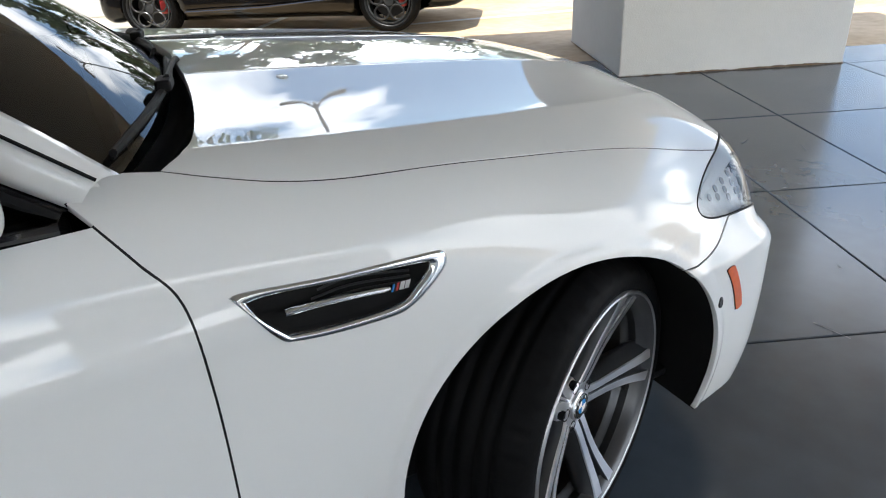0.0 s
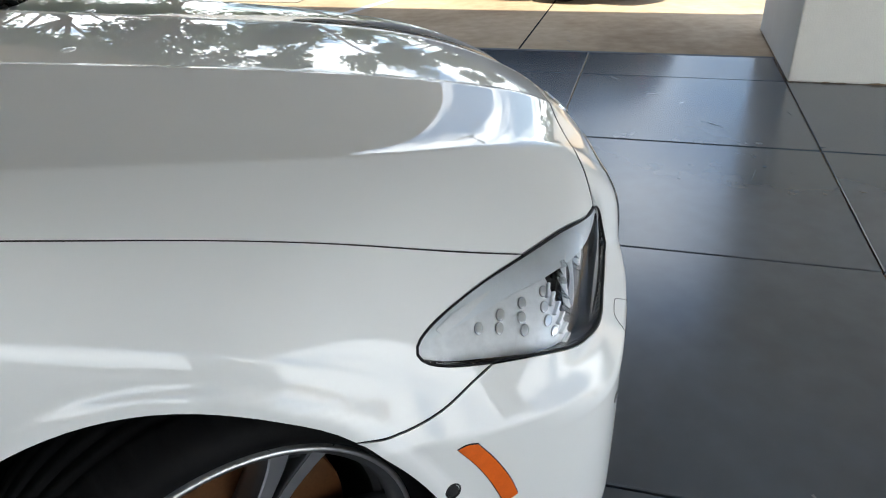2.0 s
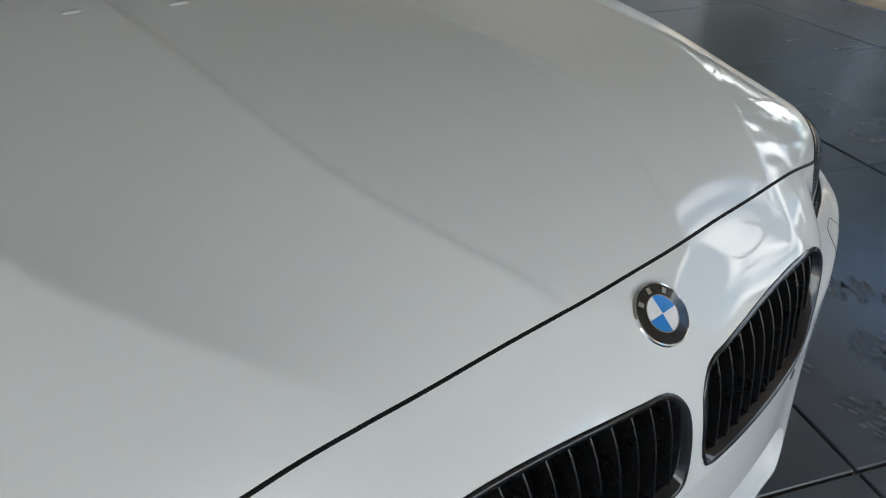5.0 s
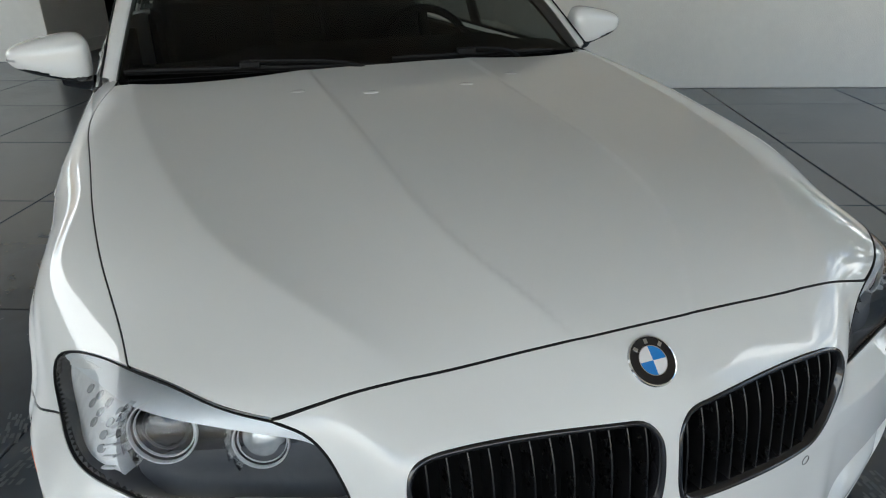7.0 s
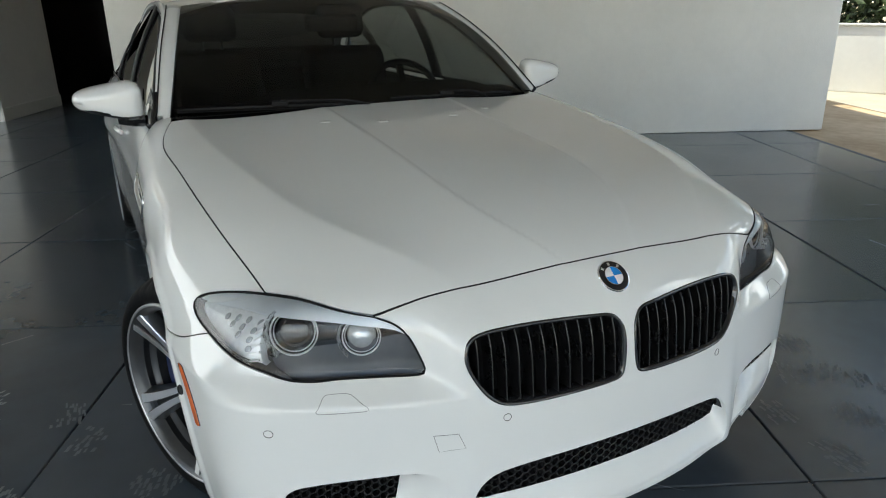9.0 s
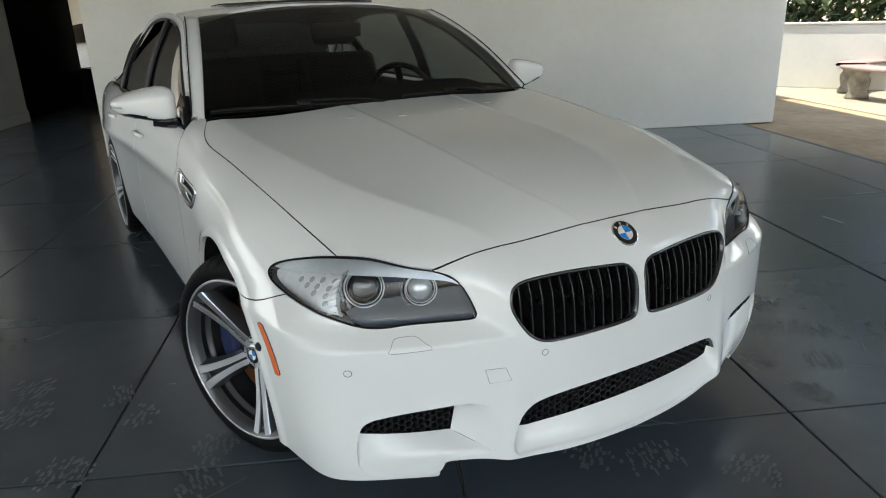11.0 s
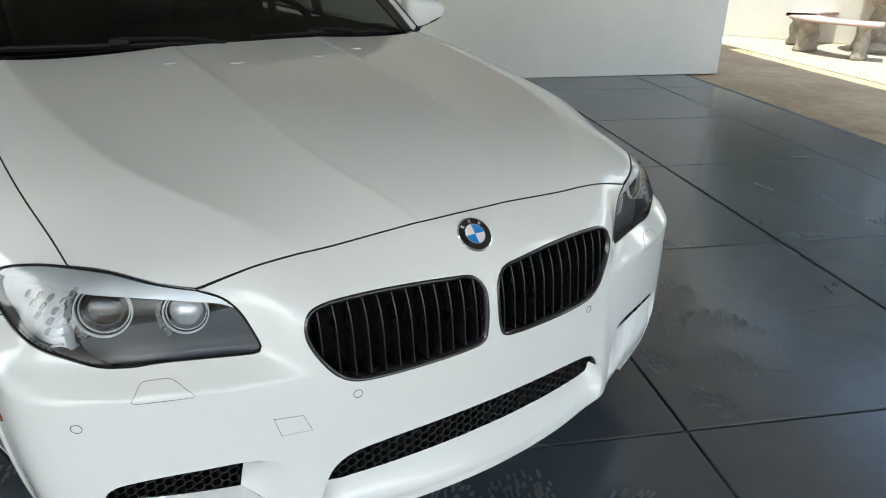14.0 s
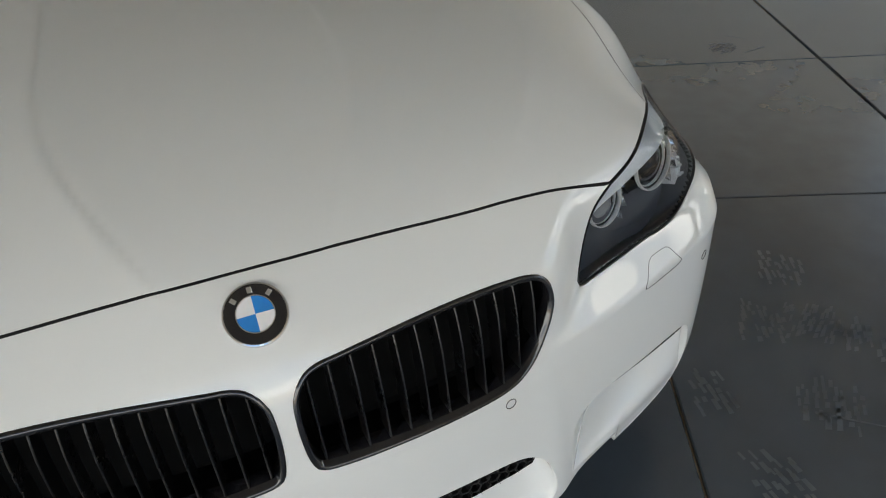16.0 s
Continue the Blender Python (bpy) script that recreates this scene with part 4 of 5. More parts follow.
STEER = 24
for s in (1, -1):
    fm = pose(-.04, -.805 * s, .3445, 0, 0, STEER)
    w = wheel(car, fm, 24, s)
    caliper(w, Matrix.Rotation(math.pi, 4, "Y" if s == 1 else "Z"), "blue brake caliper")
    w2 = wheel(car, pose(-3.0, -.80 * s, .346), 30, s)
    caliper(w2, Matrix.Identity(4) if s == 1 else Matrix.Rotation(math.pi, 4, "Z") @ Matrix.Rotation(math.pi, 4, "Y"), "blue brake caliper")
    # wheel house liners
    for cx, r in ((ARCH_X, .40), (-3.0, .39)):
        verts, faces = [], []
        n = 40
        turn_at = np.radians(np.linspace(-19, 199, n + 1))
        lip_y = side_at(np.column_stack([cx + r * np.cos(turn_at), ARCH_Z + r * np.sin(turn_at)]))[:, 1]
        for a, y0 in zip(turn_at, lip_y):
            for y in (y0 + .0035, y0 + .02, -.80, -.55):
                verts.append((cx + r * math.cos(a), y * s, ARCH_Z + r * math.sin(a)))
        for i in range(n):
            for k in range(3):
                faces.append((i * 4 + k, i * 4 + k + 1, i * 4 + 5 + k, i * 4 + 4 + k))
        part("arch_liner", mesh_of("arch_liner", verts, faces), LINER, car)
        bm = bmesh.new()
        ring = [bm.verts.new((cx + (r + .01) * math.cos(math.radians(360 * i / 30)), -.54 * s, ARCH_Z + (r + .01) * math.sin(math.radians(360 * i / 30)))) for i in range(30)]
        bm.faces.new(ring)
        part("arch_wall", bm, LINER, car)

# underbody
part("underbody", box(-3.95, .30, -.72, .72, .17, .24, .01), PLASTIC, car)
part("undertray", box(.28, .60, -.56, .56, .205, .235, .01), PLASTIC, car)
part("undertray_side", box(.20, .37, -.80, .80, .235, .26, .01), PLASTIC, car)
part("engine_bay_floor", box(-.5, .55, -.52, .52, .24, .62, .02), LINER, car)
part("cabin_tub", box(-3.0, -.75, -.80, .80, .24, .50, .02), LINER, car)


# ---- the car's fittings ----
def unit(v):
    return v / np.linalg.norm(v)


def facing(p, outward=None):
    """A pose at p whose z leaves the form there."""
    n = Vector(outward if outward is not None else slope(np.array([p]))[0]).normalized()
    x = Vector((0, 1, 0))
    x = (x - n * x.dot(n)).normalized()
    y = n.cross(x)
    return Matrix((( x.x, y.x, n.x, p[0]), (x.y, y.y, n.y, p[1]), (x.z, y.z, n.z, p[2]), (0, 0, 0, 1)))


def seam(name, pts, r, mat, parent, mirror=False, lift=.0004, closed=True):
    q = snap(np.array(pts, float))
    q = q + slope(q) * lift
    return part(name, tube([tuple(v) for v in (flip(q) if mirror else q)], r, 5, closed), mat, parent)


# badge on the nose
nose_at = front_at([(0.0, .783)])[0]
roundel(car, .041, facing(nose_at), "round enamel badge, dark ring and blue and white quarters")

# kidney grilles
for s in (1, -1):
    side = (lambda q: q) if s == 1 else flip
    loop = side(kidney_loop())
    n_in = slope(loop) * [1, 1, 1]
    grille = new("grille")
    grille.parent = car
    tagged(grille, "gloss black kidney grille with upright slats")
    inner = side(kidney_loop(-.0075))
    rows = [loop + n_in * .001, loop * .6 + inner * .4 + n_in * .003, inner + n_in * .000, inner - np.array([.03, 0, 0])]
    rows = [np.vstack([r, r[:1]]) for r in rows]
    part("grille_frame", mesh_of("grille_frame", *patch(rows)), GLOSS_BLACK, grille)
    yz = kidney_loop(-.009)[:, 1:]
    for i in range(12):
        a = -.037 - i * .0305
        zs = []
        for p, q in zip(yz, np.roll(yz, -1, axis=0)):
            if (p[0] - a) * (q[0] - a) < 0:
                zs.append(p[1] + (q[1] - p[1]) * (a - p[0]) / (q[0] - p[0]))
        if len(zs) < 2:
            continue
        z = np.linspace(min(zs) - .004, max(zs) + .004, 10)
        f = front_at([(a, v) for v in z])
        bm = bmesh.new()
        prev = None
        for p in f:
            x = p[0] - .010
            ring = [bm.verts.new((x + dx, s * (p[1] + dy), p[2])) for dx, dy in ((0, -.0013), (.001, 0), (0, .0013), (-.034, .0040), (-.034, -.0040))]
            if prev:
                for k in range(5):
                    bm.faces.new((prev[k], prev[(k + 1) % 5], ring[(k + 1) % 5], ring[k]))
            prev = ring
        part("slat", bm, SLAT, grille)
    bx = side(kidney_loop(-.002)) - np.array([.075, 0, 0])
    bm = bmesh.new()
    bm.faces.new([bm.verts.new(p) for p in bx])
    part("grille_back", bm, LINER, grille)
    wall = [np.vstack([r, r[:1]]) for r in (inner - np.array([.012, 0, 0]), bx)]
    part("grille_box", mesh_of("grille_box", *patch(wall)), LINER, grille)


def honeycomb(name, loop_yz, cell, depth, back, plane=None):
    """Six-sided mesh filling a loop of (y, z)."""
    bm = bmesh.new()
    ys, zs = loop_yz[:, 0], loop_yz[:, 1]
    dy, dz = cell * 1.5, cell * math.sqrt(3) / 2
    cells, r = [], 0
    z = zs.min()
    while z < zs.max() + cell:
        y = ys.min() + (dy if r % 2 else 0)
        while y < ys.max() + cell:
            cells.append((y, z))
            y += dy * 2
        z += dz
        r += 1
    cells = np.array(cells)
    ok = inside(cells, loop_yz)
    cells = cells[ok]
    fx = front_at(cells)[:, 0] - back if plane is None else plane(cells[:, 0])
    for (y, z), x in zip(cells, fx):
        o = [bm.verts.new((x, y + cell * math.cos(math.pi / 3 * k), z + cell * math.sin(math.pi / 3 * k))) for k in range(6)]
        i = [bm.verts.new((x - .001, y + cell * .84 * math.cos(math.pi / 3 * k), z + cell * .84 * math.sin(math.pi / 3 * k))) for k in range(6)]
        b = [bm.verts.new((x - depth, y + cell * .84 * math.cos(math.pi / 3 * k), z + cell * .84 * math.sin(math.pi / 3 * k))) for k in range(6)]
        for k in range(6):
            j = (k + 1) % 6
            bm.faces.new((o[k], o[j], i[j], i[k]))
            bm.faces.new((i[k], i[j], b[j], b[k]))
    return from_bm(name, bm)


def recess(name, loop, depth, parent):
    c = loop - np.array([depth, 0, 0])
    wall = [np.vstack([r, r[:1]]) for r in (loop + np.array([.001, 0, 0]), c)]
    part(name, mesh_of(name, *patch(wall)), LINER, parent)
    bm = bmesh.new()
    bm.faces.new([bm.verts.new(p) for p in c])
    part(name + "_back", bm, LINER, parent)


mouth = front_at(join(MOUTH_TOP, curve([(.394, .330), (.38, .292), (.34, .286), (0, .294), (-.34, .286), (-.38, .292), (-.394, .330)], .01)))
lower_intake = part("lower_intake", honeycomb("lower_intake", mouth[:, 1:], .0125, .018, .040), PLASTIC, car, "black honeycomb mesh of the centre intake")
tagged(lower_intake, kind="stuff")
recess("intake_box", mouth - np.array([.042, 0, 0]), .06, lower_intake)
for s in (1, -1):
    sl = front_at(join(curve([(-.514, .422), (-.548, .420)], .008), SCOOP_TOP, curve([(-.786, .360), *SCOOP_FOOT], .008), curve([(-.536, .307), (-.514, .422)], .008)))
    sl = sl if s == 1 else flip(sl)[::-1]
    ob = part("side_intake", honeycomb("side_intake", sl[:, 1:], .0115, .016, .024, scoop_plane), PLASTIC, car, "black honeycomb mesh of the corner intake")
    tagged(ob, kind="stuff")
    recess("intake_box", np.column_stack([scoop_plane(sl[:, 1]) - .004, sl[:, 1:]]), .05, ob)

# lamps, markers, covers, sensors
BROW_LOW = P3((.30, -.872, .748), (.36, -.842, .752), (.44, -.795, .760), (.50, -.762, .763), (.56, -.715, .766), (.605, -.655, .761), (.64, -.585, .749), (.664, -.530, .738), (.680, -.497, .722))
for s in (1, -1):
    m = s == -1
    side = flip if m else (lambda q: q)
    lamp = new("headlight")
    lamp.parent = car
    tagged(lamp, "clear headlight with twin ring lamps and a dark lower half")
    ln = panel("lens", LENS, lamp, Ball, lamp_loop, step=.012, gap=.0018, lip=0, offset=-.0012, mirror=m, label="clear lens")
    ln.visible_shadow = False
    q = snap(lamp_loop)
    n = slope(q)
    fl = shrink(Ball.flat(q), .0022)
    inner = meet(*Ball.rays(fl))
    inner = side(inner)
    rows = [np.vstack([r, r[:1]]) for r in (side(q - n * .010), side(q + n * .0005), inner + side(n) * .0005, inner - side(n) * .012)]
    part("lens_seal", mesh_of("lens_seal", *patch(rows)), SEAL, lamp)
    panel("housing", SMOKE, lamp, Ball, lamp_loop, step=.02, gap=.004, lip=0, offset=-.095, mirror=m, label="smoked grey housing")
    rows = [np.vstack([r, r[:1]]) for r in (inner - side(n) * .004, inner - side(n) * .098)]
    part("housing_wall", mesh_of("housing_wall", *patch(rows)), SMOKE, lamp)
    brow_loop = join(curve(P3((.30, -.872, .748), (.345, -.836, .775), (.40, -.795, .788), (.468, -.752, .80))), curve(LAMP_TOP), curve(P3((.640, -.561, .765), (.665, -.515, .735), (.680, -.497, .722))), curve(BROW_LOW[::-1]))
    panel("brow", SILVER, lamp, Ball, brow_loop, step=.012, gap=-.0015, lip=.008, offset=-.007, mirror=m, label="satin silver upper blade")
    clu = join(curve(P3((.294, -.876, .746), (.335, -.842, .768), (.43, -.795, .780), (.505, -.745, .774))), curve(P3((.505, -.745, .774), (.515, -.770, .72), (.530, -.778, .68), (.545, -.775, .648))), curve(P3((.545, -.775, .648), (.46, -.822, .662), (.39, -.857, .688), (.337, -.873, .703), (.303, -.880, .718), (.291, -.879, .734), (.294, -.876, .746))))
    strip_loop = join(curve(P3((.322, -.855, .752), (.355, -.830, .764), (.410, -.797, .772))), curve(P3((.410, -.797, .772), (.392, -.812, .763), (.36, -.838, .752), (.330, -.857, .744), (.322, -.855, .752))))
    panel("reflector_strip", RING, lamp, Ball, strip_loop, step=.005, gap=0, lip=.004, offset=-.005, mirror=m, label="bright strip at the lamp's tip")
    panel("side_reflector", CLEAR_PART, lamp, Ball, clu, step=.010, gap=.003, lip=.03, offset=-.026, mirror=m, label="clear faceted turn lamp")
    for i, (x, y, z) in enumerate([(.40, -.828, .742), (.435, -.805, .742), (.47, -.782, .742), (.395, -.838, .724), (.43, -.818, .724), (.465, -.795, .722), (.43, -.825, .705), (.465, -.803, .702), (.47, -.805, .684), (.365, -.846, .735)]):
        c = snap(np.array([[x + .022, y + .016, z - .006]]))[0]
        d = slope(np.array([c]))[0]
        c = c - d * .0235
        if m:
            c, d = c * [1, -1, 1], d * [1, -1, 1]
        part("lamp_cell", lathe_bm([(0, .0012), (.0055, .0010), (.0074, .0004), (.0077, -.002)], 14, "Z"), CELL, lamp, "", facing(c, d) @ Matrix.Diagonal((1.25, .85, 1, 1)))
    for q in range(6):
        c = snap(np.array([[.505 + .003 * q, -.772 - .0035 * q, .745 - .0165 * q]]))[0]
        d = slope(np.array([c]))[0]
        c = c - d * .024
        if m:
            c, d = c * [1, -1, 1], d * [1, -1, 1]
        part("reflector_fin", box(-.013, .011, -.0022, .0022, -.012, .005, .001, 1), CLEAR_PART, lamp, "", facing(c, d))
    low_loop = join(curve(P3((.545, -.775, .668), (.585, -.735, .690), (.625, -.665, .700), (.655, -.595, .704), (.680, -.520, .716), (.687, -.492, .712))), curve(P3((.687, -.492, .712), (.697, -.481, .675), (.703, -.474, .642))), curve(P3((.703, -.474, .642), *LAMP_LOW[1:6])), curve(P3((.590, -.742, .636), (.560, -.770, .645), (.545, -.775, .668))))
    panel("lower_bezel", SMOKE, lamp, Ball, low_loop, step=.010, gap=.003, lip=.030, offset=-.047, mirror=m, label="smoked grey lower bezel")
    for (x, y, z), r in (((.530, -.703, .716), .050), ((.587, -.571, .700), .041)):
        d = unit(np.array([.90, -.35, .16]))
        c = np.array([x, y, z + .004]) + d * .016
        if m:
            c, d = c * [1, -1, 1], d * [1, -1, 1]
        pm = facing(c, d)
        pr = part("projector", lathe_bm([(r * .78 * math.sin(a), .022 * math.cos(a) - .013) for a in np.linspace(0, math.pi / 2, 12)] + [(r * .76, -.03)], 48, "Z"), GLOSS_BLACK if r > .045 else BULB, lamp, "round projector lens", pm)
        part("ring_light", lathe_bm([(r * .962, .003), (r * .975, .0085), (r * 1.0, .010), (r * 1.03, .0085), (r * 1.042, .003), (r * 1.0, .000), (r * .962, .003)], 56, "Z"), RING, pr, "clear ring light")
        part("inner_ring", lathe_bm([(r * .86, -.004), (r * .875, .0005), (r * .89, .001), (r * .905, .0), (r * .915, -.004), (r * .86, -.004)], 56, "Z"), CLEAR_PART, pr)
        part("bezel", lathe_bm([(r * .74, -.018), (r * .80, -.010), (r * .86, -.007), (r * .92, -.007), (r * .97, .001)], 56, "Z"), GLOSS_BLACK, pr)
        facets = bmesh.new()
        for q in range(9):
            t0, t1 = math.radians(122 + 12 * q), math.radians(122 + 12 * q + 11)
            h = .004 if q % 2 else .011
            facets.faces.new([facets.verts.new((r * k * math.cos(t) , r * k * math.sin(t), z_)) for k, t, z_ in ((1.07, t0, -.004), (1.07, t1, -.002), (1.30, t1, h + .004), (1.30, t0, h - .002))])
        bmesh.ops.solidify(facets, geom=facets.faces[:], thickness=.0015)
        part("reflector", facets, CHROME, pr, "chrome faceted reflector", Matrix.Scale(-1 if m else 1, 4, (1, 0, 0)))
    # amber side marker
    mk = join(curve(P3(*side_at([(.331, .603), (.346, .607), (.360, .604)])), .006), curve(side_at([(.360, .604), (.385, .565), (.408, .520), (.422, .480)]), .008), curve(side_at([(.422, .480), (.410, .474), (.398, .476)]), .006), curve(side_at([(.398, .476), (.378, .525), (.357, .565), (.331, .603)]), .008))
    panel("side_marker", ORANGE, car, Flank, mk, step=.006, gap=0, lip=.006, offset=.003, mirror=m, label="amber side marker")
    seam("marker_seam", mk, .0016, SEAL, car, m)
    for nm, p0 in (("parking_sensor", side_at([(.322, .528)])[0]),):
        pm = facing(side(np.array([p0]))[0], side(slope(np.array([p0])))[0])
        part(nm, lathe_bm([(0, .0016), (.0085, .0014), (.0095, .0002), (.0105, .0022), (.0125, .0015), (.013, -.002)], 24, "Z"), PLASTIC, car, "black round sensor", pm)
    for yz in ((-.317, .530), (-.800, .536)):
        p0 = front_at([yz])[0]
        t = np.linspace(0, 2 * math.pi, 24, endpoint=False)
        seam("sensor_ring", front_at(np.column_stack([yz[0] + .0088 * np.cos(t), yz[1] + .0088 * np.sin(t)])), .0007, SEAL, car, m)
    wash = front_at(curve([(-.708, .5865), (-.696, .600), (-.686, .611), (-.675, .6145), (-.640, .6155), (-.630, .612), (-.616, .598), (-.605, .589), (-.612, .584), (-.66, .5825), (-.702, .582), (-.708, .5865)], .008)[:-1])
    seam("washer_cover_seam", wash, .00045, SEAL, car, m)
    if s == 1:
        seam("tow_cover_seam", front_at(curve([(-.478, .508), (-.425, .506)], .01)), .00045, SEAL, car, False, closed=False)
        seam("tow_cover_seam", front_at(curve([(-.425, .506), (-.410, .468)], .01)), .00045, SEAL, car, False, closed=False)
        seam("tow_cover_seam", front_at(curve([(-.478, .508), (-.467, .466)], .01)), .00045, SEAL, car, False, closed=False)
        seam("tow_cover_seam", front_at(curve([(-.467, .466), (-.410, .468)], .01)), .0002, SEAL, car, False, closed=False)
    # fender vent
    vent = new("fender_vent")
    vent.parent = car
    tagged(vent, "black slatted fender vent in a chrome frame")
    vi = pick_along(side_at(curve(VENT_IN, .008)), 110)[:-1]
    vo = pick_along(side_at(curve(VENT_OUT, .008)), 110)[:-1]
    no, ni = slope(vo), slope(vi)
    rows = [vo - no * .004, vo + no * .0022, vo * .75 + vi * .25 + no * .0042, vo * .3 + vi * .7 + ni * .0042, vi + ni * .002, vi - ni * .022]
    rows = [np.vstack([r, r[:1]]) for r in rows]
    rows = [flip(r) for r in rows] if m else rows[::-1]
    part("vent_frame", mesh_of("vent_frame", *patch(rows)), CHROME, vent, "chrome frame")
    panel("vent_back", LINER, vent, Flank, side_at(curve(VENT_IN, .012)[:-1]), step=.012, gap=-.004, lip=0, offset=-.022, mirror=m)
    for dz in (0, .012, .024):
        ln2 = side_at(curve([(-.575 + dz, .802 + dz), (-.50, .806 + dz), (-.40, .795 + dz * .8)], .02))
        ln2 = ln2 - slope(ln2) * .015
        part("vent_rib", tube([tuple(v) for v in (flip(ln2) if m else ln2)], .0022, 6), PLASTIC, vent)
    blade = side_at(curve([(-.608, .809), (-.55, .807), (-.49, .802), (-.44, .797)], .012))
    blade = blade - slope(blade) * .004
    part("vent_blade", tube([tuple(v) for v in (flip(blade) if m else blade)], [.0055, .0058] + [.0055] * (len(blade) - 3) + [.003], 10), CHROME, vent, "chrome blade")
    for i, (mt, w) in enumerate(((BLUE, .004), (GLOSS_BLACK, .004), (RED, .004), (WHITE, .008), (WHITE, .008))):
        x0 = -.440 + sum((.004, .004, .004, .009, .010)[:i]) + (.002 if i > 2 else 0)
        p = side_at([(x0, .791), (x0 + w, .791), (x0 + w + .005, .804), (x0 + .005, .804)])
        p = p - slope(p) * .001
        bm = bmesh.new()
        bm.faces.new([bm.verts.new(v) for v in (flip(p) if m else p)])
        bmesh.ops.solidify(bm, geom=bm.faces[:], thickness=.002)
        part("vent_badge", bm, mt, vent)

    # outside mirror
    mir = new("wing_mirror")
    mir.parent = car
    tagged(mir, "white door mirror with a black lower edge")
    cx, cy, cz = -1.0, -.958, 1.058
    up, dn = bmesh.new(), bmesh.new()
    N1, N2 = 72, 52
    grid = []
    for i in range(N2 + 1):
        ph = -math.pi / 2 + math.pi * i / N2
        row = []
        for j in range(N1):
            th = 2 * math.pi * j / N1

            def sp(v, e):
                return math.copysign(abs(v) ** e, v)
            ex = sp(math.cos(ph), .55) * sp(math.cos(th), .62)
            ey = sp(math.cos(ph), .55) * sp(math.sin(th), .62)
            ez = sp(math.sin(ph), .58)
            taper = 1 - .16 * ey
            x = cx + (.085 if ex > 0 else .050) * ex * taper - .035 * (-ey)
            y = cy + .118 * ey
            z = cz + (.064 if ez > 0 else .056) * ez * (1 + .34 * ey) - (.012 * ey if ez < 0 else 0) + .004
            row.append((x, y * s if s == 1 else -y, z))
        grid.append(row)
    for bm, cap in ((up, True), (dn, False)):
        vs = [[bm.verts.new(p) for p in row] for row in grid]
        for i in range(N2):
            for j in range(N1):
                f = (vs[i][j], vs[i][(j + 1) % N1], vs[i + 1][(j + 1) % N1], vs[i + 1][j])
                at_y = (abs(sum(v.co.y for v in f)) / 4 + cy) / .118      # 1 at the outer end
                split = cz - .018 - .030 * float(ease(-at_y, -.6, .5))
                if (sum(v.co.z for v in f) / 4 > split) == cap:
                    try:
                        bm.faces.new(f)
                    except ValueError:
                        pass
        bmesh.ops.delete(bm, geom=[v for v in bm.verts if not v.link_faces], context="VERTS")
        bmesh.ops.remove_doubles(bm, verts=bm.verts, dist=1e-5)
    part("mirror_cap", from_bm("mirror_cap", up, True), PAINT, mir, "white cap")
    part("mirror_base", from_bm("mirror_base", dn, True), GLOSS_BLACK, mir, "black lower shell")
    part("mirror_foot", tube([(cx + .02, -.93 * s, .995), (cx + .035, -.88 * s, .985), (cx + .05, -.835 * s, .985)], [.024, .026, .032], 10, False, .6), GLOSS_BLACK, mir)
    part("mirror_glass", lathe_bm([(0, .0), (.05, .0), (.052, -.003)], 32, "X"), CHROME, mir, "", Matrix.Translation((cx - .046, (cy - .0) * s, cz)) @ Matrix.Diagonal((1, 1.9, 1.05, 1)))
    # black corner ahead of the side glass
    tri = bmesh.new()
    f = [tri.verts.new((x, y * s, z)) for x, y, z in ((-.845, -.815, .992), (-1.03, -.846, .992), (-1.03, -.80, 1.10), (-.93, -.795, 1.05))]
    tri.faces.new(f)
    bmesh.ops.solidify(tri, geom=tri.faces[:], thickness=.008)
    part("mirror_corner", tri, GLOSS_BLACK, car)
    # door handle
    for hx in (-1.70, -2.62):
        hp = side_at([(hx - .09, .85), (hx - .04, .852), (hx + .04, .852), (hx + .09, .85)])
        hn = slope(hp)
        hp = hp + hn * np.array([[.004], [.022], [.022], [.004]])
        part("door_handle", tube([tuple(v) for v in curve(flip(hp) if m else hp, .015)], .011, 8), PAINT, car)

# washer jets on the hood
for s in (1, -1):
    for x, y in ((-.315, .135), (-.40, .31)):
        j = meet(np.array([[x, y * s, .5]]), np.array([[0, 0, 1.0]]), 0, 1)[0]
        part("washer_jet", lathe_bm([(0, .006), (.02, .005), (.034, .001), (.036, -.003)], 24, "Z"), PAINT, car, "", Matrix.Translation(j) @ Matrix.Diagonal((.4, .62, .5, 1)))

# wipers
def on_screen(s_, t_, lift):
    return tuple(screen_point(s_, t_) + np.array([.4, 0, .9]) * lift)


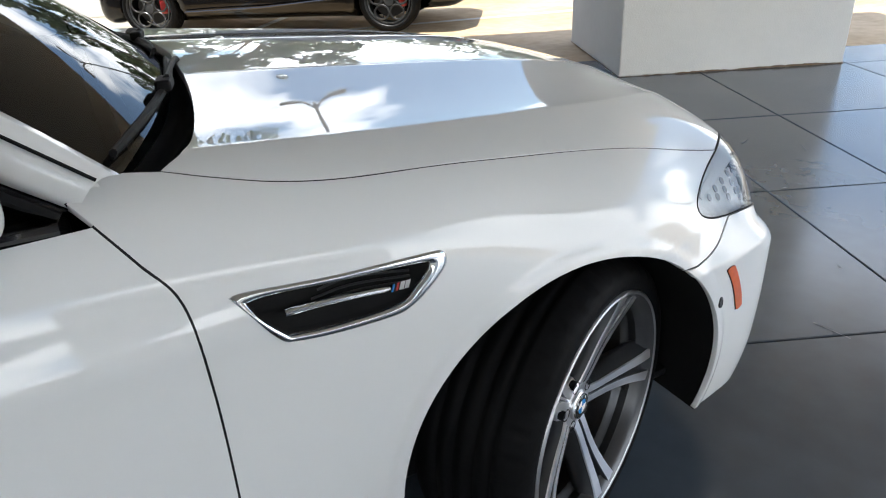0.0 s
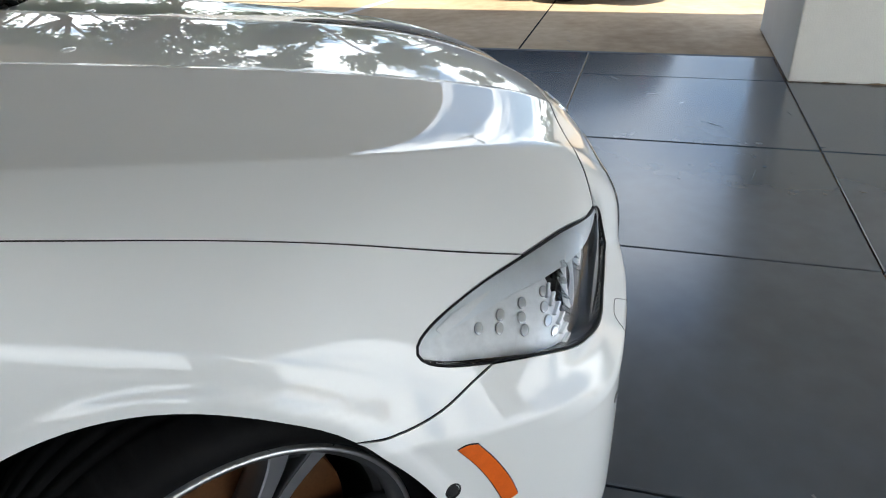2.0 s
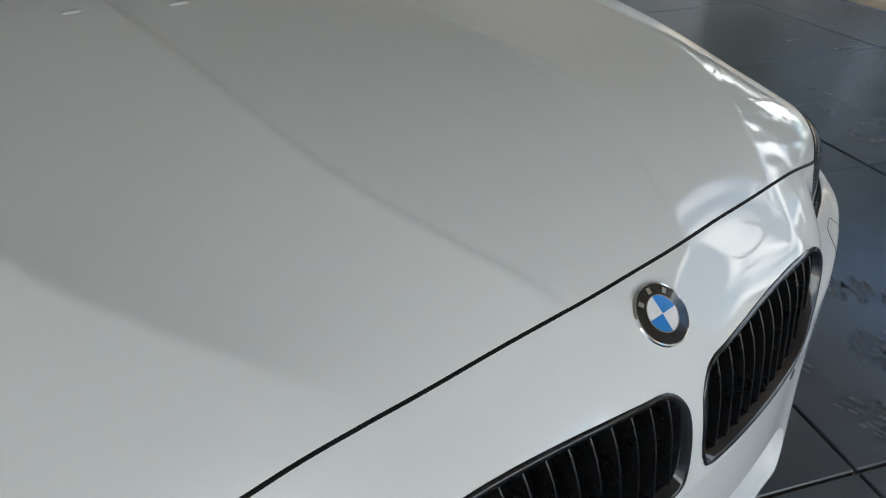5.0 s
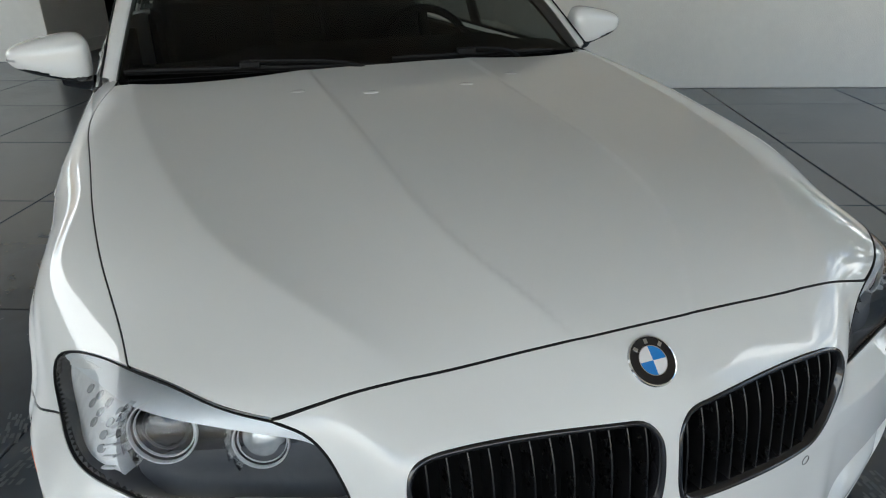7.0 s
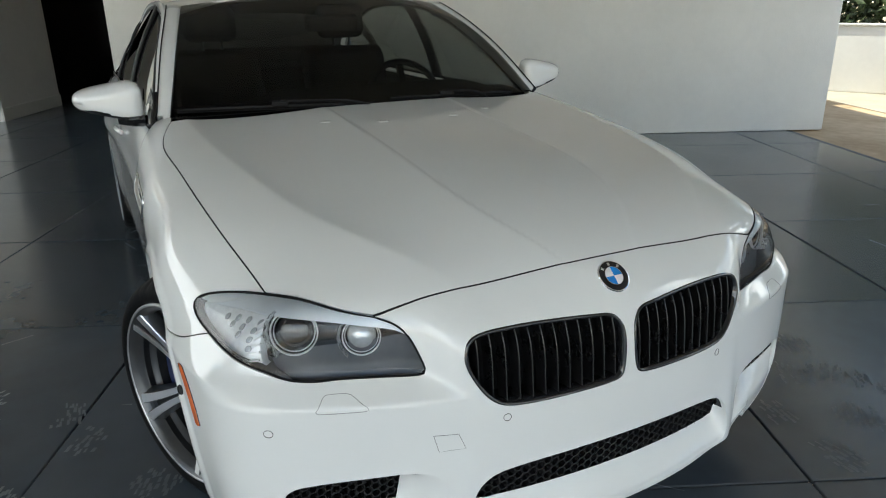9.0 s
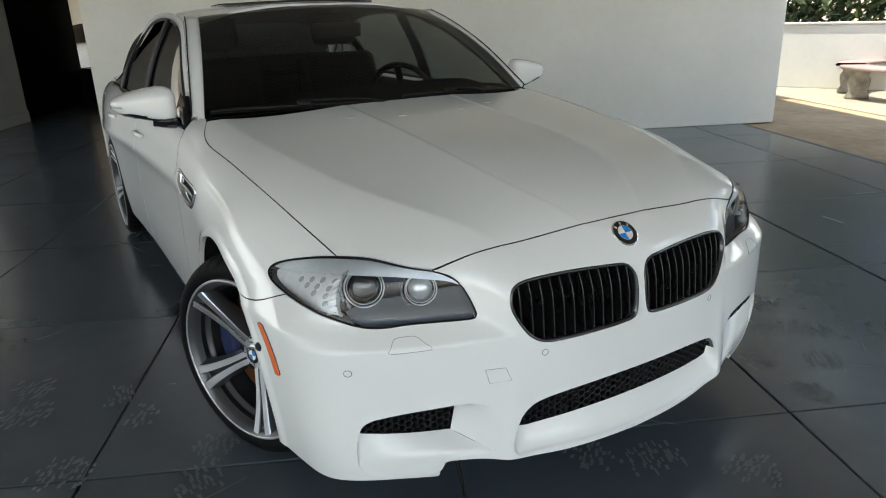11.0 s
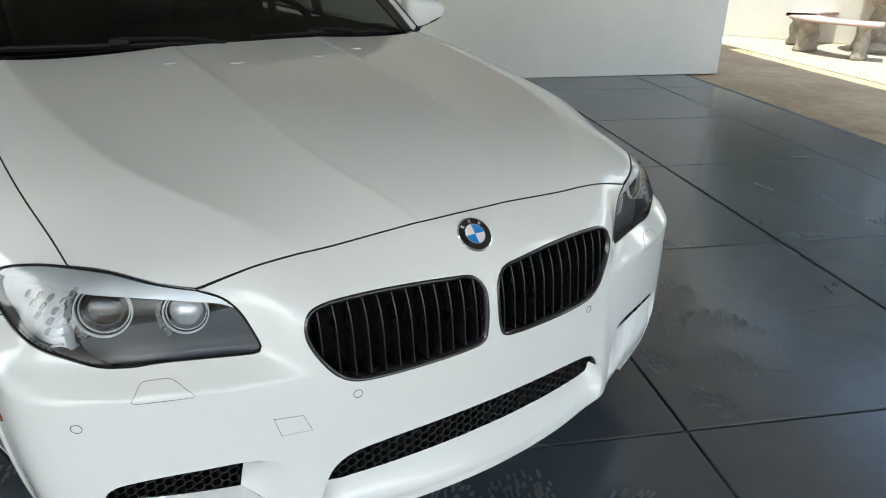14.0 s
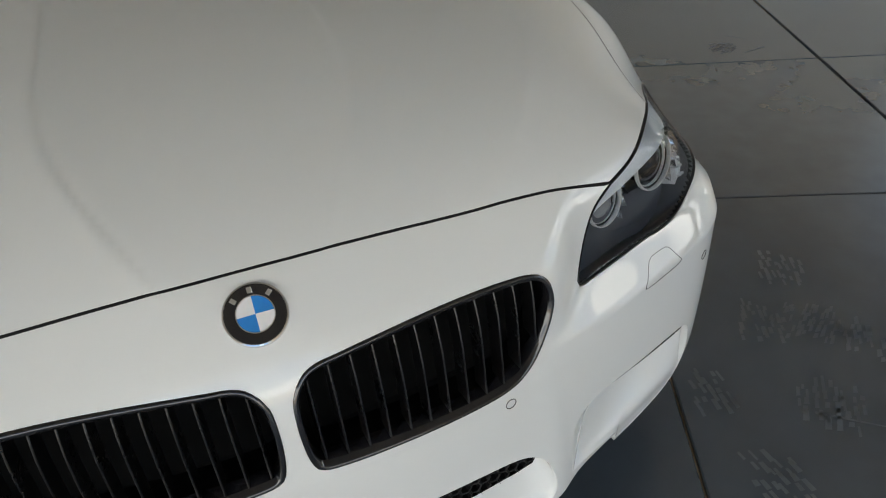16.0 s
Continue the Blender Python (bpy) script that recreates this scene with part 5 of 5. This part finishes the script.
for pivot, s0, b0, b1, t0, t1 in ((-.02, -.52, -.97, -.04, .028, -.022), (.62, .34, .02, .80, .004, -.015)):
    wp = new("wiper")
    wp.parent = car
    tagged(wp, "black windscreen wiper")
    mid_t = (t0 + t1) / 2
    part("wiper_blade", tube([on_screen(b0 + (b1 - b0) * k / 9, t0 + (t1 - t0) * k / 9, .011) for k in range(10)], [.007] + [.0105] * 8 + [.006], 8, False, .8), SEAL, wp)
    part("wiper_rubber", tube([on_screen(b0 + (b1 - b0) * k / 9, t0 + (t1 - t0) * k / 9, .002) for k in range(10)], .004, 6), RUBBER, wp)
    part("wiper_joint", box(-.015, .015, -.030, .030, -.010, .012, .006, 3), SEAL, wp, "", Matrix.Translation(on_screen(s0, mid_t, .024)) @ Matrix.Rotation(radians(-14), 4, "Z"))
    p0 = on_screen(pivot, -.085, -.004)
    part("wiper_arm", tube(curve([p0, on_screen(pivot * .7 + s0 * .3, -.03, .030), on_screen(s0, mid_t, .034)], .03), .010, 8, False, .6), SEAL, wp)
    part("wiper_pivot", lathe_bm([(0, .022), (.018, .020), (.022, .010), (.024, -.03)], 20, "Z"), PLASTIC, wp, "", Matrix.Translation(p0))

# ---- inside the car ----
dash = [[(-.78 - .32 * t - .10 * (1 - (y / .72) ** 2) * 0, y, .985 + .02 * math.sin(math.pi * t) + (.035 * math.exp(-((y - .37) / .2) ** 2) if t > .3 else 0) - (.14 if t > .95 else 0)) for y in np.linspace(-.74, .74, 25)] for t in (0, .2, .4, .6, .8, .95, 1.0)]
part("dashboard", mesh_of("dashboard", *patch(dash, .02)), LEATHER, car, "black dashboard")
sw = new("steering_wheel")
sw.parent = car
sw.matrix_basis = pose(-1.26, .37, .955, 0, 65, 0)
tagged(sw, "black steering wheel")
part("steering_rim", tube([(.185 * math.cos(a), .185 * math.sin(a), 0) for a in np.linspace(0, 2 * math.pi, 40, endpoint=False)], .016, 10, True), LEATHER, sw)
part("steering_boss", lathe_bm([(0, .03), (.05, .028), (.07, .01), (.075, -.03), (0, -.03)], 24, "Z"), LEATHER, sw)
for a in (0, 120, 240):
    part("steering_spoke", box(.05, .175, -.018, .018, -.01, .008, .004), PLASTIC, sw, "", Matrix.Rotation(math.radians(a + 180), 4, "Z"))
for y in (-.37, .37):
    st = new("seat")
    st.parent = car
    st.matrix_basis = Matrix.Translation((-1.75, y, .45))
    tagged(st, "black leather front seat")
    part("cushion", box(-.28, .28, -.26, .26, 0, .18, .06, 4), LEATHER, st)
    part("backrest", box(-.075, .075, -.25, .25, 0, .62, .06, 4), LEATHER, st, "", pose(-.25, 0, .12, 0, -18, 0))
    part("headrest", box(-.055, .055, -.14, .14, 0, .19, .05, 4), LEATHER, st, "", pose(-.43, 0, .76, 0, -10, 0))
    for dy in (-.05, .05):
        part("headrest_post", tube([(-.40, dy, .66), (-.435, dy, .78)], .006, 8), CHROME, st)
part("rear_bench", box(-2.75, -2.25, -.66, .66, .45, .65, .06, 3), LEATHER, car)
part("rear_backrest", box(-.08, .08, -.66, .66, 0, .62, .06, 3), LEATHER, car, "", pose(-2.72, 0, .55, 0, -22, 0))
part("cabin_mirror", box(-.02, .02, -.12, .12, -.035, .035, .015, 3), PLASTIC, car, "", pose(-1.22, 0, 1.315, 0, 12, 0))
part("parcel_shelf", box(-3.1, -2.8, -.68, .68, 1.0, 1.04, .01), LEATHER, car)
head = [[(x, y * .985, z - .014) for x, y, z in row] for row in roof]
part("headliner", mesh_of("headliner", *patch(head)), LEATHER, car)
for s in (1, -1):
    part("door_card", box(-2.7, -.85, -.03, .03, .3, .97, .01), LEATHER, car, "", Matrix.Translation((0, -.79 * s, 0)))
part("firewall", box(-.78, -.74, -.74, .74, .3, .97, .01), LINER, car)
part("tail_panel", box(-3.15, -3.12, -.7, .7, .3, 1.0, .01), LINER, car)


# ---- the court: black car, stone seats, planting, lamp ----
def five_hole_wheel(parent, m, face):
    """A dark wheel with five round openings; face: -1 outer side to -Y."""
    w = new("wheel")
    w.parent = parent
    w.matrix_basis = m
    tagged(w, "dark five-hole alloy wheel on a black tyre")
    part("tyre", TYRE, RUBBER, w)
    part("rim", RIM, GREY_ALLOY, w)
    ring = [(r * math.cos(a), -.105 - .006 * math.cos(5 * a), r * math.sin(a)) for a in np.linspace(0, 2 * math.pi, 60, endpoint=False) for r in (.235,)]
    part("rim_ring", tube(ring, .010, 6, True), GREY_ALLOY, w)
    for k in range(5):
        a = math.radians(90 + 72 * k)
        c = (.145 * math.cos(a), .145 * math.sin(a))
        part("hole_ring", tube([(c[0] + .078 * math.cos(t), -.10, c[1] + .078 * math.sin(t)) for t in np.linspace(0, 2 * math.pi, 20, endpoint=False)], .011, 6, True), GREY_ALLOY, w)
    part("hub", lathe_bm([(0, -.105), (.05, -.105), (.065, -.09), (.07, -.03), (0, -.03)], 24), GREY_ALLOY, w)
    part("brake_disc", lathe_bm([(.05, -.02), (.18, -.02), (.18, .01), (.05, .01)], 32), BARREL, w)
    part("brake_caliper", box(.10, .19, -.055, .03, -.07, .09, .02, 2), RED, w, "red brake caliper")
    return w


def saloon(label, m, paint):
    dark = thing("car", label, "car", m=m)
    # x runs from the nose wheel to the tail; the near flank is at -y
    stations = [(-.80, .45, .30, .62, .35), (-.72, .66, .20, .70, .4), (-.45, .82, .17, .80, .5), (0, .90, .17, .86, .55), (.6, .92, .16, .95, .6), (1.2, .925, .16, .98, .6), (2.0, .925, .16, 1.0, .6), (2.82, .93, .17, 1.02, .55), (3.3, .90, .22, 1.05, .5), (3.66, .82, .30, 1.04, .4), (3.80, .62, .42, .95, .35)]
    sec = spline([(s[0], s[1]) for s in stations]), spline([(s[0], s[2]) for s in stations]), spline([(s[0], s[3]) for s in stations])
    rows = []
    for x in np.linspace(-.80, 3.80, 70):
        hw, z0, z1 = (float(f(x)) for f in sec)
        row = []
        for t in np.linspace(-math.pi / 2, 1.5 * math.pi, 41):
            c, s_ = math.cos(t), math.sin(t)
            y = hw * math.copysign(abs(c) ** .35, c)
            z = (z0 + z1) / 2 + (z1 - z0) / 2 * math.copysign(abs(s_) ** .5, s_)
            for wx in (0, 2.82):
                if math.hypot(x - wx, z - .34) < .385 and abs(y) > .60 and z < .72:
                    y = math.copysign(.60, y)
            row.append((x, y + .9, z))
        rows.append(row)
    part("body", mesh_of("body", *patch(rows)), paint, dark)
    cab = []
    for x in np.linspace(.55, 3.35, 30):
        t = (x - .55) / 2.8
        zt = 1.0 + .43 * math.sin(math.pi * min(max(t * 1.02, 0), 1)) ** .7
        hw = .80 - .2 * math.sin(math.pi * t) ** .8
        cab.append([(x, .9 + .82 * -1, .96), (x, .9 - hw - .02, (.96 + zt) / 2 + .02), (x, .9 - hw * .9, zt), (x, .9, zt + .03), (x, .9 + hw * .9, zt), (x, .9 + hw + .02, (.96 + zt) / 2 + .02), (x, .9 + .82, .96)])
    part("glasshouse", mesh_of("glasshouse", *patch(cab)), GLOSS_BLACK, dark, "black roof and tinted windows")
    part("sill_trim", tube([(.45, -.03, .30), (1.4, -.045, .33), (2.3, -.04, .40)], .012, 6), GLOSS_BLACK, dark)
    part("tail_lamp", box(3.62, 3.72, .12, .5, .78, .90, .02), RED, dark, "red tail lamp")
    for wx in (0, 2.82):
        five_hole_wheel(dark, pose(wx, .135, .346), -1)
        five_hole_wheel(dark, pose(wx, 1.665, .346, 0, 0, 180), 1)


saloon("black four-door saloon parked in the sunny court", PLAN @ pose(-3.25, 5.62, 0, 0, 0, -10.8), CAR_BLACK)
saloon("silver four-door saloon parked beyond the dark opening", PLAN @ pose(-17.0, -9.9, 0, 0, 0, 80), SILVER)
structure("wall_far", box(-22.3, -22, -16, 0, 0, 3.2, .01), STUCCO, "pale far wall beyond the dark opening", "wall", PLAN)

structure("road_line", box(-3, 8, -.05, .05, -.0155, -.0125), LINE, "worn white painted line on the court", "road", PLAN @ pose(-.14, 5.79, 0, 0, 0, 9))
structure("road_line_short", box(-3, 3, -.05, .05, -.0155, -.0125), LINE, "worn white painted line beside the floor", "road", PLAN @ pose(-2.9, 3.3, 0, 0, 0, 75) @ Matrix.Translation((3.2, 0, 0)))
structure("court_joint", box(-.008, .008, 3.05, 9, -.0155, -.0145), JOINT, "dark joint across the concrete court", "ground", PLAN @ Matrix.Translation((-.56, 0, 0)))
structure("floor_edge", box(-5.9, 1.32, 3.04, 3.10, -.05, -.004), WORN_EDGE, "pale worn edge of the painted floor", "floor", PLAN)


def pedestal(name, h, r, parent, m):
    prof = [(r * .95, 0), (r * 1.0, .04), (r * .80, .07), (r * .95, h * .35), (r * 1.02, h * .5), (r * .78, h * .72), (r * .70, h * .80), (r * .98, h * .92), (r * 1.05, h)]
    return part(name, mesh_of(name, *lathe(prof, 20, "Z")), STONE, parent, "", m)


table = thing("garden_table", "round weathered stone table on a baluster foot", "table", m=PLAN @ pose(-7.35, 6.75, 0))
part("tabletop", lathe_bm([(0, .70), (.60, .70), (.64, .715), (.65, .74), (.63, .765), (0, .765)], 48, "Z"), STONE_TOP, table)
pedestal("pedestal", .70, .22, table, Matrix.Identity(4))
part("foot", lathe_bm([(0, 0), (.34, 0), (.36, .05), (.33, .12), (.26, .14), (0, .14)], 32, "Z"), STONE, table)


def stone_bench(ang):
    b = thing("garden_bench", "curved stone bench with carved legs round the table", "bench", "benches round the stone table", PLAN @ pose(-7.35, 6.75, 0, 0, 0, ang))
    rows = []
    for a in np.radians(np.linspace(-34, 34, 25)):
        c, s_ = math.cos(a), math.sin(a)
        rows.append([(r * c, r * s_, z) for r, z in ((.86, .415), (.855, .44), (.87, .462), (1.25, .462), (1.27, .44), (1.26, .415), (.86, .415))])
    part("seat", mesh_of("seat", *patch(rows)), STONE_TOP, b)
    for a in (-23, 23):
        bm = bmesh.new()
        prev = None
        for z, w, d in ((0, .17, .10), (.04, .17, .10), (.10, .13, .075), (.18, .15, .09), (.26, .16, .085), (.33, .12, .07), (.40, .17, .095), (.42, .17, .095)):
            ring = [bm.verts.new((1.06 + w * math.cos(t), d * math.sin(t), z)) for t in np.linspace(0, 2 * math.pi, 16, endpoint=False)]
            if prev:
                for k in range(16):
                    bm.faces.new((prev[k], prev[(k + 1) % 16], ring[(k + 1) % 16], ring[k]))
            else:
                bm.faces.new(ring[::-1])
            prev = ring
        bm.faces.new(prev)
        part("leg", from_bm("leg", bm, True), STONE, b, "", Matrix.Rotation(math.radians(a), 4, "Z"))
    return b


for ang in (200, 285, 20, 105):
    stone_bench(ang)


def leaves(name, spots, size, rng):
    verts, faces = [], []
    for p in spots:
        n = Vector((rng.gauss(0, 1), rng.gauss(0, 1), rng.gauss(.4, 1))).normalized()
        u_ = n.orthogonal().normalized()
        w_ = n.cross(u_)
        a = rng.uniform(0, 6.28)
        u_, w_ = u_ * math.cos(a) + w_ * math.sin(a), w_ * math.cos(a) - u_ * math.sin(a)
        k = size * rng.uniform(.6, 1.3)
        o = len(verts)
        q = Vector(p)
        verts += [q - u_ * k, q + w_ * k * .45 + n * k * .12, q + u_ * k, q - w_ * k * .45 + n * k * .12]
        faces.append((o, o + 1, o + 2, o + 3))
    return mesh_of(name, verts, faces, False)


def tree(m, h, spread, seed, label):
    rng = random.Random(seed)
    t = thing("tree", label, "tree", "trees beyond the garden wall", m)
    trunk = [(rng.uniform(-.1, .1) * i, rng.uniform(-.1, .1) * i, h * .55 * i / 5) for i in range(6)]
    part("trunk", tube(trunk, [.22, .19, .16, .14, .11, .08], 8), BARK, t)
    spots = []
    top = Vector(trunk[-1])
    for k in range(9):
        a = rng.uniform(0, 6.28)
        r = spread * rng.uniform(.35, 1)
        tip = Vector((r * math.cos(a), r * math.sin(a), h * rng.uniform(.45, .95)))
        st = Vector(trunk[rng.choice((2, 3, 4))])
        mid = (st + tip) / 2 + Vector((0, 0, .3))
        part("limb", tube([st, mid, tip], [.08, .05, .02], 6), BARK, t)
        for c in range(5):
            cc = tip + Vector((rng.gauss(0, .5), rng.gauss(0, .5), rng.gauss(0, .4))) * spread * .4
            rad = rng.uniform(.35, .75) * spread * .35
            for _ in range(70):
                d = Vector((rng.gauss(0, 1), rng.gauss(0, 1), rng.gauss(0, 1))).normalized() * rad * rng.uniform(.5, 1.05)
                spots.append(cc + d)
    part("crown", leaves("crown", spots, .19, rng), LEAF, t)
    return t


for k, (u, v, h, sp) in enumerate([(-13, 12, 9.0, 3.3), (-10, 12.5, 8.5, 3.2), (-7.0, 15, 7.0, 2.6), (-4.0, 19, 6.0, 2.6), (-16, 8.5, 9.0, 3.3), (-19, 11, 9.5, 3.4)]):
    tree(PLAN @ Matrix.Translation((u, v, 0)), h, sp, k + 5, "broad leafy tree behind the garden wall")
rng = random.Random(3)
spots = []
for _ in range(17000):
    a = rng.uniform(-9.4, .2)
    spots.append((a, rng.uniform(.35, 1.5), abs(rng.gauss(0, .55)) * (1 + .35 * math.sin(a * 2.1)) + rng.uniform(0, 1.5)))
hedge = part("hedge", leaves("hedge", spots, .085, rng), LEAF, None, "", PLAN @ pose(-7.0, 8.05, .3, 0, 0, 45))
tagged(hedge, "dense green hedge behind the white garden wall", "hedge", "", "stuff")
spots = [(rng.uniform(0, 26), rng.uniform(1.4, 3.5), abs(rng.gauss(0, .45)) + rng.uniform(0, .9)) for _ in range(6000)]
hedge2 = part("hedge", leaves("hedge", spots, .15, rng), LEAF, None, "", PLAN @ pose(-7.0, 8.05, .2, 0, 0, 2))
tagged(hedge2, "loose green planting along the court wall", "hedge", "", "stuff")

def street_lamp(m):
    lamp = thing("street_lamp", "dark two-armed lamp post beyond the court", "lamp post", "lamp posts round the court", m)
    part("post", tube([(0, 0, 0), (0, 0, 3), (0, 0, 7.5)], [.10, .08, .06], 12), LAMP_METAL, lamp)
    for s in (-1, 1):
        part("arm", tube(curve([(0, 0, 7.2), (.35 * s, 0, 7.6), (.9 * s, 0, 7.7)], .1), .045, 8), LAMP_METAL, lamp)
        part("lamp_head", box(.8 * s - .30, .8 * s + .30, -.13, .13, 7.64, 7.74, .05, 3), LAMP_METAL, lamp)


street_lamp(PLAN @ Matrix.Translation((-2.0, 25, 0)) @ Matrix.Scale(1.25, 4))
street_lamp(PLAN @ pose(17, 4.5, 0, 0, 0, 70))
spots = []
for k in range(60):
    cu, cr = rng.uniform(-40, 34), rng.uniform(1.3, 2.6)
    cz = rng.uniform(.8, 3.4)
    for _ in range(150):
        d = Vector((rng.gauss(0, 1), rng.gauss(0, 1), rng.gauss(0, 1))).normalized() * cr * rng.uniform(.4, 1)
        spots.append((cu + d.x * 1.3, 31 + d.y, max(.1, cz + d.z * .9)))
woods = part("woods", leaves("woods", spots, .34, rng), LEAF, None, "", PLAN)
tagged(woods, "belt of low green trees at the far side of the court", "trees", "", "stuff")

# pale tyre prints and scrapes on the painted floor
PRINTS = [(-.89, -1.55, 70), (-.44, -1.21, 60), (-.09, -1.03, 75), (-.22, -1.49, 65), (.07, -1.12, 80), (-.70, -1.59, 60), (-.65, -1.26, 70),
          (.64, .0, 60), (.76, .16, 65), (.97, .37, 50), (.52, .99, 70), (.37, 1.28, 60), (.44, 1.40, 65), (.68, 1.21, 50), (.55, 1.47, 70), (.21, 1.50, 60), (.80, .95, 75), (-1.4, 2.6, 40), (.3, 3.1, 30)]
rng = random.Random(11)
verts, faces = [], []
for x, y, ang in PRINTS:
    ca, sa = math.cos(math.radians(ang)), math.sin(math.radians(ang))
    n = rng.randint(6, 10)
    lean = rng.uniform(-.5, .5)
    for i in range(n):
        for j in range(7):
            near = 1 - ((i - n / 2) / (n * .55)) ** 2 - ((j - 3) / 4.2) ** 2
            if rng.random() > near * .9 + .1:
                continue
            a, b = (i - n / 2) * .021 + rng.uniform(-.007, .007), (j - 3) * .024 + rng.uniform(-.009, .009)
            w, l = rng.uniform(.004, .009), rng.uniform(.008, .019)
            o = len(verts)
            for p, q in ((-w, -l), (w * .7, -l * .8), (w, l), (-w * .4, l * .9)):
                du, dv = a + p + q * lean, b + q
                verts.append((x + du * ca - dv * sa, y + du * sa + dv * ca, .0012))
            faces.append((o, o + 1, o + 2, o + 3))
for _ in range(60):
    x, y, a = rng.uniform(-3, 3), rng.uniform(-3, 4), rng.uniform(0, 6.28)
    l, w = rng.uniform(.01, .10), rng.uniform(.002, .006)
    o = len(verts)
    for p, q in ((-l, -w), (l, -w * .3), (l, w * .4), (-l, w)):
        verts.append((x + p * math.cos(a) - q * math.sin(a), y + p * math.sin(a) + q * math.cos(a), .0012))
    faces.append((o, o + 1, o + 2, o + 3))
prints = part("tyre_prints", mesh_of("tyre_prints", verts, faces, False), SCUFF)
tagged(prints, "pale tyre prints and scrapes on the painted floor", "tyre prints", "", "stuff")


# cracks in the floor and dirt at the foot of the pillar
def crack(points, seed, label):
    r = random.Random(seed)
    q = curve(points, .03)
    verts, faces = [], []
    for i, (x, y) in enumerate(q):
        x, y = x + r.uniform(-.012, .012), y + r.uniform(-.012, .012)
        w = r.uniform(.0008, .0024)
        verts += [(x - w, y - w * .4, .0010), (x + w, y + w * .4, .0010)]
        if i:
            k = 2 * i
            faces.append((k - 2, k - 1, k + 1, k))
    structure("floor_crack", mesh_of("floor_crack", verts, faces, False), JOINT, label, "floor")


crack([(.56, 1.62), (.69, 2.01), (.78, 2.24), (.89, 2.64), (1.03, 3.02)], 4, "thin dark crack across a floor slab")
crack([(-.3, 3.3), (.2, 3.05), (.55, 3.15), (.9, 2.75)], 9, "fine dark crack near the floor's edge")

DIRT = material("brown_dirt", (0.20, 0.14, 0.085), 0.95, vary=0.4, scale=14, bump=0.4, bump_scale=60)
r = random.Random(21)
for p0, p1, nrm in (((1.32, 2.43), (3.17, 2.43), (0, -1)), ((1.32, 4.0), (1.32, 2.43), (-1, 0))):
    verts, faces, hh = [], [], .008
    for i in range(81):
        t = i / 80
        hh = max(.002, min(.022, hh + r.uniform(-.004, .004)))
        u, v = p0[0] + (p1[0] - p0[0]) * t + nrm[0] * .003, p0[1] + (p1[1] - p0[1]) * t + nrm[1] * .003
        verts += [(u, v, .0), (u, v, hh * (.6 + .4 * r.random()))]
        if i:
            k = 2 * i
            faces.append((k - 2, k, k + 1, k - 1))
    structure("pillar_stain", mesh_of("pillar_stain", verts, faces, False), DIRT, "ragged brown dirt along the pillar's foot", "pillar", PLAN)
